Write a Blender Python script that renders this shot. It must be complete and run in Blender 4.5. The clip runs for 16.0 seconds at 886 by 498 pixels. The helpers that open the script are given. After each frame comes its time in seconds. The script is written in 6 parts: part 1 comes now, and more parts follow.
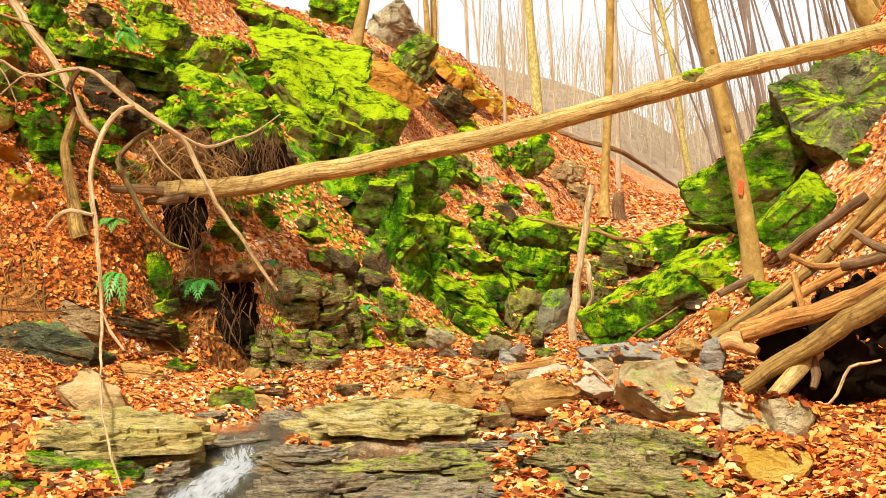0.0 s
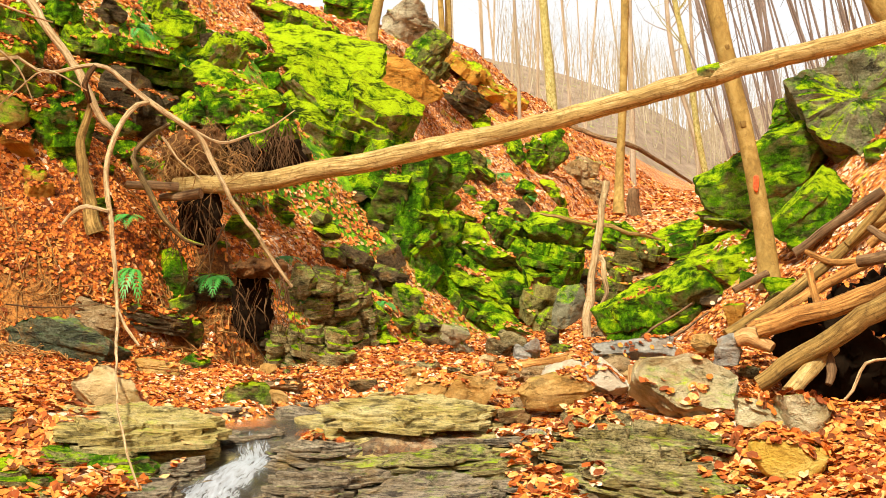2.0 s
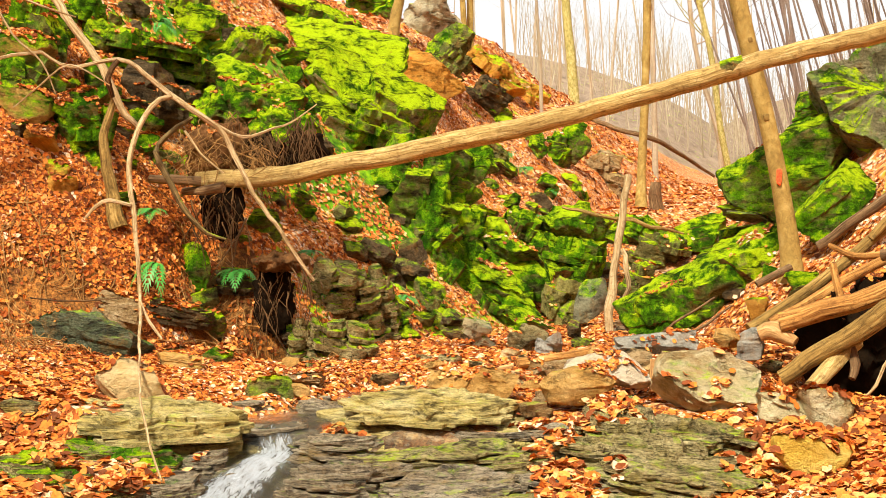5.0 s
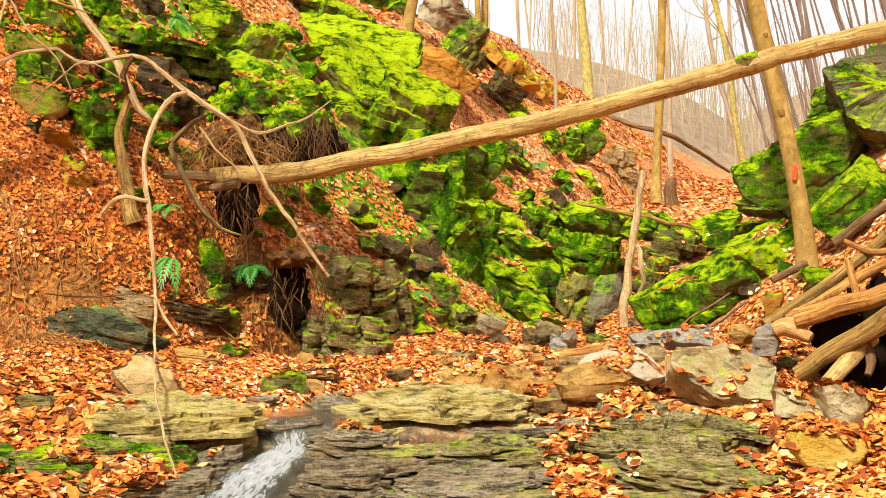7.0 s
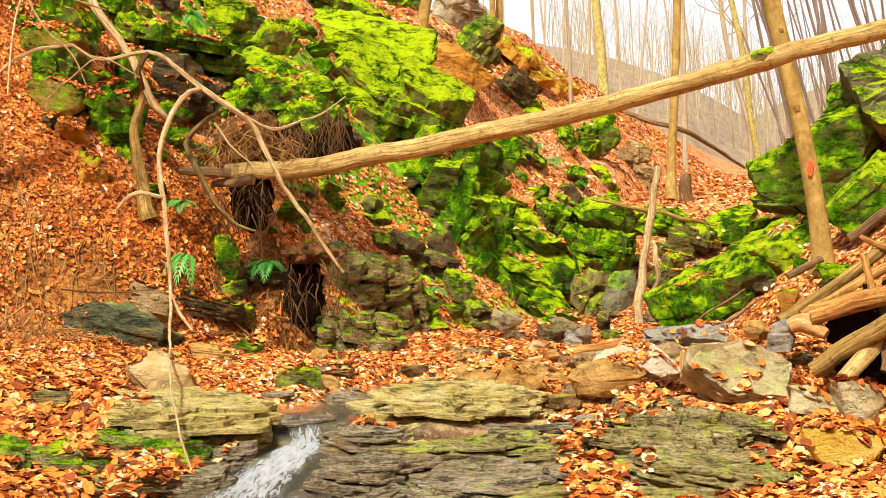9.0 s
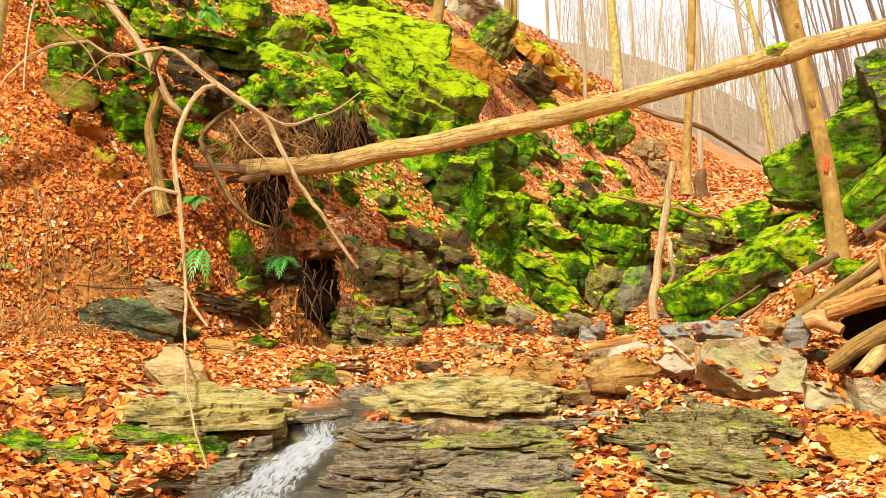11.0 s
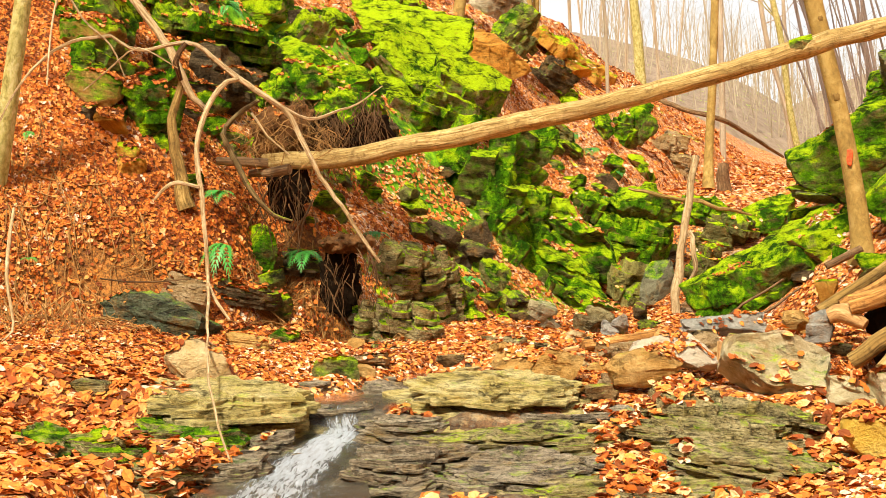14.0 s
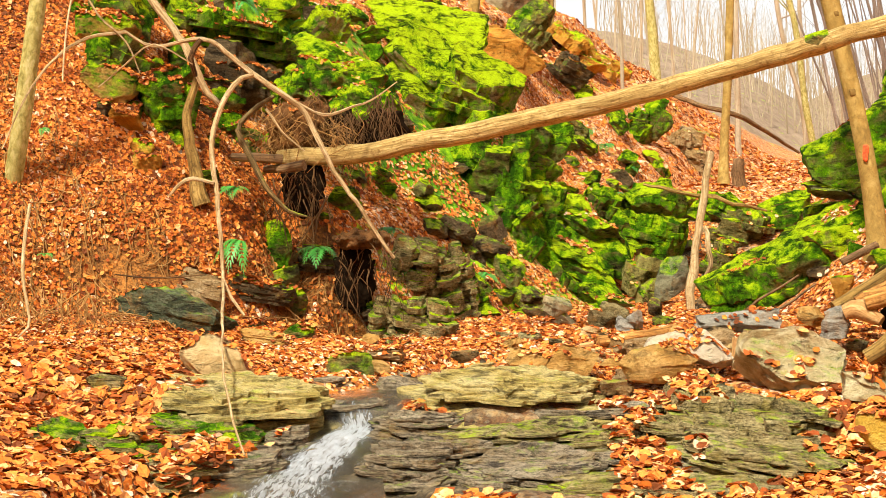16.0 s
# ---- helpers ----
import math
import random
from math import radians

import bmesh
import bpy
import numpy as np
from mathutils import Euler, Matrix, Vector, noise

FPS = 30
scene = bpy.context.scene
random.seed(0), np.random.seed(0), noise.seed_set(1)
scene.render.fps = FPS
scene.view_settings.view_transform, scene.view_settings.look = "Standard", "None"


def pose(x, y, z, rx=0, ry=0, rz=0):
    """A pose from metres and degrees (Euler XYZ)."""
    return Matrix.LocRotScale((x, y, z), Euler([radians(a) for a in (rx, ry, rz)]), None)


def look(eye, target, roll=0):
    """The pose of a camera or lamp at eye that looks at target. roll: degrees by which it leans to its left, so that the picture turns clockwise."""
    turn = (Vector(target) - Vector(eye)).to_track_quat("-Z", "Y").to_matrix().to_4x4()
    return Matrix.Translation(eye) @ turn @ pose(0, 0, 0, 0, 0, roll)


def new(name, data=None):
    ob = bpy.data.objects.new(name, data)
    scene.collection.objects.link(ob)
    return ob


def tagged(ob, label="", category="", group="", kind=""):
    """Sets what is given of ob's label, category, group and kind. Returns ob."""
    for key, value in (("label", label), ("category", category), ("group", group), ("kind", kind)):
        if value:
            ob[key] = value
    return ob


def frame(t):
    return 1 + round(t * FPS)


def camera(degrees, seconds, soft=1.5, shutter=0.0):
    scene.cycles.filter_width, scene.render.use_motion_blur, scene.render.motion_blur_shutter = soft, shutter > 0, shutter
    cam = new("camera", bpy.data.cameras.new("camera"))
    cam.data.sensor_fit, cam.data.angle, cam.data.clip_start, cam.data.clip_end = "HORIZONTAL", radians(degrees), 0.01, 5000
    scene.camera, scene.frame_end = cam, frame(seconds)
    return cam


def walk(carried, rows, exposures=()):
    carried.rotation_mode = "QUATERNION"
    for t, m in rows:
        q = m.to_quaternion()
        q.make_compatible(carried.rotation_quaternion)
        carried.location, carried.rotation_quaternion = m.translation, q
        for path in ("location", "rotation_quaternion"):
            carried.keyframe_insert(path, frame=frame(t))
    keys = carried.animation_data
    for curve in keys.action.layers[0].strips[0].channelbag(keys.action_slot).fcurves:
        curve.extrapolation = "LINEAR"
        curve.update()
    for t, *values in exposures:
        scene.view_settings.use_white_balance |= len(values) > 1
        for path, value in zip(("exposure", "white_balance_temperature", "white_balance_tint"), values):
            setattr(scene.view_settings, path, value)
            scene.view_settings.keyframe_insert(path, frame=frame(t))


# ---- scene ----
# The camera stands on its place over the stream and turns slowly to the left and down.
cam = camera(36.0, 16.0, soft=0.9)
TURNS = [(t, 2.439 - 0.3049 * t, 0.690 - 0.0863 * t) for t in (0, 2, 4, 6, 8, 10, 12, 14, 16)]
walk(cam, [(t, pose(0, 0, 1.4, 90 + up, 0, -right)) for t, right, up in TURNS])

# ---- light: a bright overcast sky, soft sun from high over the camera's back ----
world = bpy.data.worlds.new("sky")
scene.world = world
world.use_nodes = True
wn = world.node_tree
sky = wn.nodes.new("ShaderNodeTexSky")
sky.sky_type, sky.sun_disc = "NISHITA", False
sky.sun_elevation, sky.sun_rotation = radians(50), radians(203)
sky.dust_density, sky.ozone_density = 6.0, 1.0
veil = wn.nodes.new("ShaderNodeMix")
veil.data_type = "RGBA"
veil.inputs["Factor"].default_value = 0.8
wn.links.new(sky.outputs[0], veil.inputs["A"])
veil.inputs["B"].default_value = (17.8, 17.8, 17.6, 1)
back = wn.nodes["Background"]
back.inputs["Strength"].default_value = 0.051
wn.links.new(veil.outputs["Result"], back.inputs["Color"])
sun = new("sun", bpy.data.lights.new("sun", "SUN"))
sun.data.energy, sun.data.angle, sun.data.color = 5.1, radians(6), (1.0, 0.95, 0.81)
sun.matrix_world = look((-8, -5, 26), (0, 14, 2))
scene.view_settings.exposure = 0.44


# ---- materials ----
class Nodes:
    """A short hand for node materials."""

    def __init__(self, name):
        self.m = bpy.data.materials.new(name)
        self.m.use_nodes = True
        self.t = self.m.node_tree
        self.b = self.t.nodes["Principled BSDF"]

    def put(self, socket, value):
        if isinstance(value, bpy.types.NodeSocket):
            self.t.links.new(value, socket)
        elif isinstance(value, tuple):
            socket.default_value = value if len(value) != 3 or socket.type == "VECTOR" else (*value, 1)
        else:
            socket.default_value = value

    def place(self, scale=(1, 1, 1), turn=(0, 0, 0), world_space=False):
        n = self.t.nodes.new("ShaderNodeMapping")
        if world_space:
            src = self.t.nodes.new("ShaderNodeNewGeometry").outputs["Position"]
        else:
            src = self.t.nodes.new("ShaderNodeTexCoord").outputs["Object"]
        self.t.links.new(src, n.inputs["Vector"])
        n.inputs["Scale"].default_value = scale
        n.inputs["Rotation"].default_value = [radians(a) for a in turn]
        return n.outputs[0]

    def noise(self, at, scale, detail=4.0, rough=0.6, warp=0.0):
        n = self.t.nodes.new("ShaderNodeTexNoise")
        self.put(n.inputs["Vector"], at)
        for key, v in (("Scale", scale), ("Detail", detail), ("Roughness", rough), ("Distortion", warp)):
            n.inputs[key].default_value = v
        return n.outputs["Fac"]

    def cells(self, at, scale, out="Color", feature="F1"):
        n = self.t.nodes.new("ShaderNodeTexVoronoi")
        n.feature = feature
        self.put(n.inputs["Vector"], at)
        n.inputs["Scale"].default_value = scale
        return n.outputs[out]

    def ramp(self, fac, *stops):
        n = self.t.nodes.new("ShaderNodeValToRGB")
        self.put(n.inputs[0], fac)
        e = n.color_ramp.elements
        while len(e) < len(stops):
            e.new(0.5)
        for k, (at, c) in enumerate(stops):
            e[k].position = at
            e[k].color = (c, c, c, 1) if isinstance(c, (int, float)) else (*c, 1)
        return n.outputs[0]

    def mix(self, fac, a, b, mode="MIX"):
        n = self.t.nodes.new("ShaderNodeMix")
        n.data_type, n.blend_type = "RGBA", mode
        self.put(n.inputs["Factor"], fac)
        self.put(n.inputs["A"], a)
        self.put(n.inputs["B"], b)
        return n.outputs["Result"]

    def calc(self, op, a, b=0.0, c=0.0):
        n = self.t.nodes.new("ShaderNodeMath")
        n.operation = op
        for k, v in enumerate((a, b, c)):
            self.put(n.inputs[k], v)
        return n.outputs[0]

    def upward(self):
        g = self.t.nodes.new("ShaderNodeNewGeometry")
        s = self.t.nodes.new("ShaderNodeSeparateXYZ")
        self.t.links.new(g.outputs["Normal"], s.inputs[0])
        return s.outputs["Z"]

    def attr(self, name):
        n = self.t.nodes.new("ShaderNodeAttribute")
        n.attribute_name = name
        return n.outputs["Fac"]

    def done(self, colour, rough=0.85, bump=None, depth=0.02, strength=0.6, spec=0.3):
        self.put(self.b.inputs["Base Color"], colour)
        self.put(self.b.inputs["Roughness"], rough)
        self.put(self.b.inputs["Specular IOR Level"], spec)
        if bump is not None:
            n = self.t.nodes.new("ShaderNodeBump")
            n.inputs["Strength"].default_value, n.inputs["Distance"].default_value = strength, depth
            self.put(n.inputs["Height"], bump)
            self.t.links.new(n.outputs[0], self.b.inputs["Normal"])
        return self.m


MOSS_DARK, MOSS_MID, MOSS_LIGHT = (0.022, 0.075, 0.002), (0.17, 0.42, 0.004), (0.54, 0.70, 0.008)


def rock_material(name, dark, mid, light, moss=0.0, yellow=0.5, wet=0.0, layers=2.2, worn=1.0, patch=2.4, stain=(0.36, 0.17, 0.035), fold=(1.0, 1.0)):
    """Layered schist; moss 0 to 1 is how far a green coat covers it, from the upper faces down."""
    n = Nodes(name)
    at = n.place(world_space=True)
    flat = n.place((1.0, 1.0, layers), (16, 17, 0), True)
    strata = n.noise(flat, 2.6, 7, 0.72, 0.9)
    broad = n.noise(at, 2.3, 5, 0.65)
    grain = n.noise(at, 42, 5, 0.75)
    body = n.ramp(strata, (0.30, dark), (0.46, mid), (0.64, light))
    body = n.mix(n.ramp(broad, (0.42, 0.0), (0.66, 0.6)), body, n.mix(0.55, mid, light))
    body = n.mix(n.ramp(grain, (0.34, 0.6 * worn), (0.58, 0.0)), body, dark)
    rust = n.ramp(n.noise(at, 3.4, 5, 0.7), (0.52, 0.0), (0.68, 0.65))
    body = n.mix(rust, body, stain)
    crack = n.ramp(n.noise(flat, 4.5, 6, 0.7, 0.4), (0.36, 1.0), (0.44, 0.0))
    body = n.mix(n.calc("MULTIPLY", crack, 0.85 * worn), body, (0.018, 0.013, 0.008))
    thin = n.noise(n.place((*fold, 1 + layers * 0.6), (24, 9, 4), True), 19, 6, 0.8, 0.2)
    body = n.mix(n.ramp(thin, (0.38, (0.95 if fold[0] < 1 else 0.7) * worn * worn), (0.50, 0.0)), body, n.mix(0.05 if fold[0] < 1 else 0.35, dark, mid))
    body = n.mix(n.ramp(thin, (0.54, 0.0), (0.68, 0.5 * worn)), body, light)
    lumps = n.noise(at, 11, 6, 0.75)
    fine = n.noise(at, 75, 4, 0.7)
    green_at = n.calc("ADD", n.calc("MULTIPLY", n.upward(), 0.42), n.calc("MULTIPLY", n.noise(at, patch, 7, 0.75, 0.3), 1.3))
    green_at = n.calc("SUBTRACT", green_at, n.calc("MULTIPLY", crack, 0.12))
    edge = 1.28 - moss * 0.85
    green = n.ramp(n.calc("SUBTRACT", green_at, edge - 0.5), (0.40, 0.0), (0.66, 1.0))
    tone = n.noise(at, 3.6, 7, 0.75)
    fur = n.mix(n.ramp(tone, (0.40, 0.0), (0.56, 1.0)), MOSS_DARK, MOSS_MID)
    # Upward faces take a lighter yellow tone: sunlight put into the moss colour.
    painted_sun = n.calc("ADD", tone, n.calc("MULTIPLY", n.upward(), 0.14))
    fur = n.mix(n.ramp(painted_sun, (0.64 - 0.17 * yellow, 0.0), (0.76 - 0.16 * yellow, 1.0)), fur, MOSS_LIGHT)
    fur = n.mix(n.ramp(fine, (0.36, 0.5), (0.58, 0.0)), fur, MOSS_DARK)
    bits = n.ramp(n.noise(at, 22, 3, 0.6), (0.66, 0.0), (0.72, 0.8))
    fur = n.mix(n.calc("MULTIPLY", bits, n.ramp(broad, (0.40, 0.0), (0.60, 1.0))), fur, (0.50, 0.17, 0.04))
    # Near-black streaks and pits paint the shade between moss lumps into the colour.
    cleft_shade = n.ramp(n.noise(n.place((1.0, 1.0, 3.0), (16, 17, 0), True), 3.2, 6, 0.75, 0.5), (0.40, 0.95), (0.50, 0.0))
    fur = n.mix(cleft_shade, fur, (0.018, 0.03, 0.003))
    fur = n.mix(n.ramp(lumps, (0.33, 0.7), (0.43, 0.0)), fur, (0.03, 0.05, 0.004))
    colour = n.mix(green, body, fur)
    relief = n.calc("ADD", n.calc("MULTIPLY", strata, 1.1), n.calc("MULTIPLY", grain, 0.4))
    relief = n.calc("ADD", relief, n.calc("MULTIPLY", thin, 0.7))
    relief = n.calc("SUBTRACT", relief, n.calc("MULTIPLY", crack, 0.6))
    furry = n.calc("ADD", n.calc("MULTIPLY", lumps, 1.2), n.calc("MULTIPLY", fine, 0.5))
    h = n.mix(green, relief, furry)
    rough = n.calc("ADD", n.calc("MULTIPLY", green, 0.1 + 0.45 * wet), 0.85 - 0.5 * wet)
    return n.done(colour, rough, h, 0.06, 1.0, 0.05 + 0.45 * wet)


GREY = ((0.035, 0.023, 0.008), (0.42, 0.32, 0.12), (0.80, 0.66, 0.33))
TAN = ((0.16, 0.08, 0.025), (0.42, 0.27, 0.11), (0.68, 0.51, 0.28))
OCHRE = ((0.26, 0.08, 0.008), (0.64, 0.27, 0.03), (0.80, 0.46, 0.10))
PALE = ((0.10, 0.07, 0.02), (0.68, 0.51, 0.15), (0.88, 0.75, 0.36))
SLATE = ((0.03, 0.021, 0.012), (0.36, 0.265, 0.15), (0.72, 0.60, 0.41))
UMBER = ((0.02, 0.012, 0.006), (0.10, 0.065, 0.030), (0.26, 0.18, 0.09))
OLIVE = ((0.02, 0.018, 0.006), (0.16, 0.14, 0.04), (0.40, 0.35, 0.12))
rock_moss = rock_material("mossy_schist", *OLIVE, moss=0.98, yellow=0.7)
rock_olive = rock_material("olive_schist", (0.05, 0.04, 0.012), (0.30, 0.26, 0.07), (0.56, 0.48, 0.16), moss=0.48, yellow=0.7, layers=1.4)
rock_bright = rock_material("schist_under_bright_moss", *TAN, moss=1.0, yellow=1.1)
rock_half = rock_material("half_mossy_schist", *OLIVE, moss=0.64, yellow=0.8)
rock_dark = rock_material("dark_damp_and_shade_schist", *UMBER, moss=0.38, yellow=0.4, wet=0.04)
rock_bed = rock_material("stream_bedrock", *GREY, moss=0.21, yellow=0.6, wet=0.12, layers=5, patch=6.5, stain=(0.46, 0.36, 0.06), fold=(0.4, 1.5))
rock_wet = rock_material("wet_stream_bedrock", *SLATE, moss=0.12, yellow=0.3, wet=0.3, layers=6, patch=7, stain=(0.46, 0.27, 0.06), fold=(0.4, 1.5))
rock_green = rock_material("mossy_stream_ledge", (0.03, 0.022, 0.008), (0.34, 0.26, 0.09), (0.66, 0.54, 0.24), moss=0.46, yellow=0.2, layers=5, patch=5, fold=(0.4, 1.5))
rock_capped = rock_material("moss_capped_ochre_schist", (0.12, 0.05, 0.01), (0.52, 0.28, 0.06), (0.74, 0.48, 0.15), moss=0.80, yellow=0.5, layers=1.5, worn=0.6)
rock_pale = rock_material("pale_lichened_schist", *PALE, moss=0.06, yellow=0.8, worn=0.85, layers=4, patch=5.5, stain=(0.62, 0.50, 0.12), fold=(0.45, 1.4))
rock_tan = rock_material("tan_schist", *TAN, moss=0.18, yellow=0.8)
rock_brown = rock_material("brown_schist", (0.18, 0.07, 0.012), (0.62, 0.33, 0.08), (0.82, 0.54, 0.20), moss=0.12, layers=1.5, worn=0.45)
rock_rust = rock_material("rusty_schist", *OCHRE, moss=0.50, yellow=1.0, layers=1.6, worn=0.55)
rock_ochre = rock_material("ochre_schist", *OCHRE, moss=0.14, yellow=0.9, layers=1.6, worn=0.55)
rock_grey = rock_material("grey_schist", *GREY, moss=0.18)
rock_strata = rock_material("brown_layered_schist", (0.03, 0.02, 0.008), (0.38, 0.27, 0.10), (0.68, 0.54, 0.24), moss=0.40, yellow=0.3, layers=4)
rock_film = rock_material("green_filmed_schist", (0.018, 0.022, 0.012), (0.10, 0.12, 0.05), (0.26, 0.27, 0.17), moss=0.30, yellow=0.2, wet=0.25, layers=4)
rock_cliff = rock_material("mossy_grey_cliff", (0.05, 0.045, 0.02), (0.21, 0.18, 0.09), (0.42, 0.37, 0.21), moss=0.66, yellow=0.8)
rock_block = rock_material("pale_grey_schist", (0.22, 0.16, 0.06), (0.58, 0.47, 0.23), (0.78, 0.68, 0.42), moss=0.30, yellow=0.6, layers=1.3, worn=0.3, patch=4)
rock_wall = rock_material("rust_brown_schist", (0.09, 0.028, 0.006), (0.68, 0.26, 0.03), (0.86, 0.45, 0.09), moss=0.14, yellow=0.9, layers=3, worn=0.65)
rock_crest = rock_material("weathered_grey_schist", (0.16, 0.125, 0.065), (0.46, 0.385, 0.23), (0.72, 0.63, 0.42), moss=0.20, yellow=0.8, layers=2.5, worn=0.7)
rock_yellow = rock_material("yellow_ochre_schist", (0.34, 0.17, 0.02), (0.72, 0.44, 0.06), (0.86, 0.62, 0.16), moss=0.05, layers=1.6, worn=0.5, stain=(0.62, 0.34, 0.04))
rock_white = rock_material("whitish_schist", (0.40, 0.28, 0.15), (0.74, 0.60, 0.40), (0.86, 0.76, 0.58), moss=0.02, layers=1.3, worn=0.25, stain=(0.66, 0.50, 0.30))
rock_buff = rock_material("buff_schist", (0.36, 0.20, 0.07), (0.68, 0.46, 0.19), (0.86, 0.66, 0.34), moss=0.06, layers=1.5, worn=0.35, stain=(0.60, 0.36, 0.10))
rock_notch = rock_material("damp_grey_schist", (0.05, 0.045, 0.028), (0.20, 0.185, 0.11), (0.38, 0.35, 0.21), moss=0.5, yellow=0.5, layers=1.4, worn=0.6)
rock_blue = rock_material("bluish_grey_schist", (0.09, 0.08, 0.06), (0.36, 0.33, 0.26), (0.66, 0.62, 0.51), moss=0.03, worn=0.5)
rock_slate = rock_material("blue_grey_schist", *SLATE, moss=0.05)

LEAF_TONES = ((0.0, (0.12, 0.032, 0.008)), (0.17, (0.30, 0.060, 0.010)), (0.34, (0.66, 0.172, 0.020)), (0.56, (0.83, 0.305, 0.05)), (0.78, (0.92, 0.45, 0.16)), (0.94, (0.96, 0.70, 0.47)))


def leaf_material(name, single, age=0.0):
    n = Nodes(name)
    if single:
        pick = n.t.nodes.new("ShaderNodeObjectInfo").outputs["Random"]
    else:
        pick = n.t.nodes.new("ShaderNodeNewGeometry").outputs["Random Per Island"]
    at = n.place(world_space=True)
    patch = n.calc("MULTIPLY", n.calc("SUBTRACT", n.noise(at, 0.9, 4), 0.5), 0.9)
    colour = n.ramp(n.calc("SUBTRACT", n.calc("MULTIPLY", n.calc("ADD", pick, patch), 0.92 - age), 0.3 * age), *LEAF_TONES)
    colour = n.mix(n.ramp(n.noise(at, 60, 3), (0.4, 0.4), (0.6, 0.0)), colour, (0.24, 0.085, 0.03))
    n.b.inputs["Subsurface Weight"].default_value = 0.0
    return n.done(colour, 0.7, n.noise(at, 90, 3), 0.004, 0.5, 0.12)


leaf_many = leaf_material("dry_beech_leaves", False)
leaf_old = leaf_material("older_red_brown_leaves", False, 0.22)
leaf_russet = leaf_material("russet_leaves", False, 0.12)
leaf_one = leaf_material("dry_beech_leaf", True)


def ground_material():
    n = Nodes("forest_floor")
    at = n.place(world_space=True)
    wob = n.noise(at, 3.0, 3)
    bent = n.mix(0.10, at, n.mix(n.noise(at, 9.0, 3), (0, 0.4, 0), (1, 0, 0.6)), "ADD")
    cell = n.cells(bent, 30.0)
    tone = n.t.nodes.new("ShaderNodeSeparateColor")
    n.t.links.new(cell, tone.inputs[0])
    patch = n.calc("MULTIPLY", n.calc("SUBTRACT", n.noise(at, 1.1, 4), 0.5), 0.6)
    litter = n.ramp(n.calc("ADD", tone.outputs[0], patch), *LEAF_TONES)
    gap = n.ramp(n.noise(bent, 30, 5, 0.8), (0.38, 0.8), (0.54, 0.05))
    litter = n.mix(gap, litter, (0.07, 0.022, 0.008))
    soil = n.mix(n.ramp(n.noise(at, 2.2, 5, 0.7), (0.35, 0.0), (0.65, 1.0)), (0.16, 0.06, 0.014), (0.54, 0.215, 0.04))
    soil = n.mix(n.ramp(n.noise(at, 38, 5, 0.8), (0.40, 0.85), (0.56, 0.0)), soil, (0.05, 0.02, 0.008))
    soil = n.mix(n.ramp(n.noise(at, 16, 5, 0.8), (0.54, 0.0), (0.64, 0.7)), soil, (0.66, 0.25, 0.05))
    bare = n.ramp(n.calc("ADD", n.attr("bare"), n.calc("MULTIPLY", n.calc("SUBTRACT", n.noise(at, 2.5, 5), 0.5), 0.9)), (0.42, 0.0), (0.62, 1.0))
    # From 60 m on, haze is put into the litter's colour as pale grey-brown.
    litter = n.mix(n.attr("painted_haze"), litter, n.mix(n.ramp(n.noise(n.place((1.6, 0.5, 0.12), (0, 0, 0), True), 0.9, 6, 0.75), (0.36, 0.0), (0.64, 1.0)), (0.22, 0.145, 0.09), (0.36, 0.255, 0.17)))
    colour = n.mix(bare, litter, soil)
    stony = n.calc("MAXIMUM", n.attr("stony"), n.attr("wet"))
    flat = n.place((1, 1, 8), (24, 18, 10), True)
    strata = n.noise(flat, 1.6, 6, 0.65, 0.4)
    stone = n.ramp(strata, (0.36, (0.025, 0.018, 0.010)), (0.5, (0.15, 0.11, 0.06)), (0.66, (0.38, 0.30, 0.17)))
    stone = n.mix(n.ramp(n.noise(at, 34, 5, 0.8), (0.40, 0.8), (0.56, 0.0)), stone, (0.03, 0.022, 0.012))
    stone = n.mix(n.ramp(n.noise(at, 7, 5, 0.75), (0.52, 0.0), (0.66, 0.7)), stone, (0.42, 0.30, 0.14))
    steep = n.ramp(n.calc("ADD", n.upward(), n.calc("MULTIPLY", n.noise(at, 2.0, 5), 0.35)), (0.42, 1.0), (0.58, 0.0))
    rocky = n.calc("MAXIMUM", n.calc("MULTIPLY", steep, n.calc("SUBTRACT", 1.0, bare)), stony)
    stone = n.mix(n.attr("wet"), stone, n.mix(n.ramp(n.noise(at, 12, 5, 0.8), (0.4, 0.0), (0.62, 1.0)), (0.018, 0.014, 0.009), (0.12, 0.085, 0.045)))
    colour = n.mix(rocky, colour, stone)
    tuft = n.noise(at, 1.5, 6, 0.7)
    tuft = n.calc("ADD", tuft, n.calc("MULTIPLY", n.attr("mossy"), 0.28))
    green = n.ramp(tuft, (0.60, 0.0), (0.68, 1.0))
    fur = n.mix(n.ramp(n.noise(at, 5.0, 5, 0.7), (0.38, 0.0), (0.62, 1.0)), MOSS_DARK, MOSS_MID)
    fur = n.mix(n.ramp(n.noise(at, 3.0, 5, 0.7), (0.52, 0.0), (0.66, 1.0)), fur, MOSS_LIGHT)
    colour = n.mix(green, colour, fur)
    h = n.calc("ADD", n.calc("MULTIPLY", tone.outputs[1], 0.6), n.calc("MULTIPLY", n.noise(at, 30, 5, 0.7), 0.6))
    h = n.calc("ADD", h, n.calc("MULTIPLY", strata, 0.5))
    rough = n.calc("SUBTRACT", 0.85, n.calc("MULTIPLY", n.attr("wet"), 0.55))
    return n.done(colour, rough, h, 0.04, 0.8, 0.2)


floor_mat = ground_material()


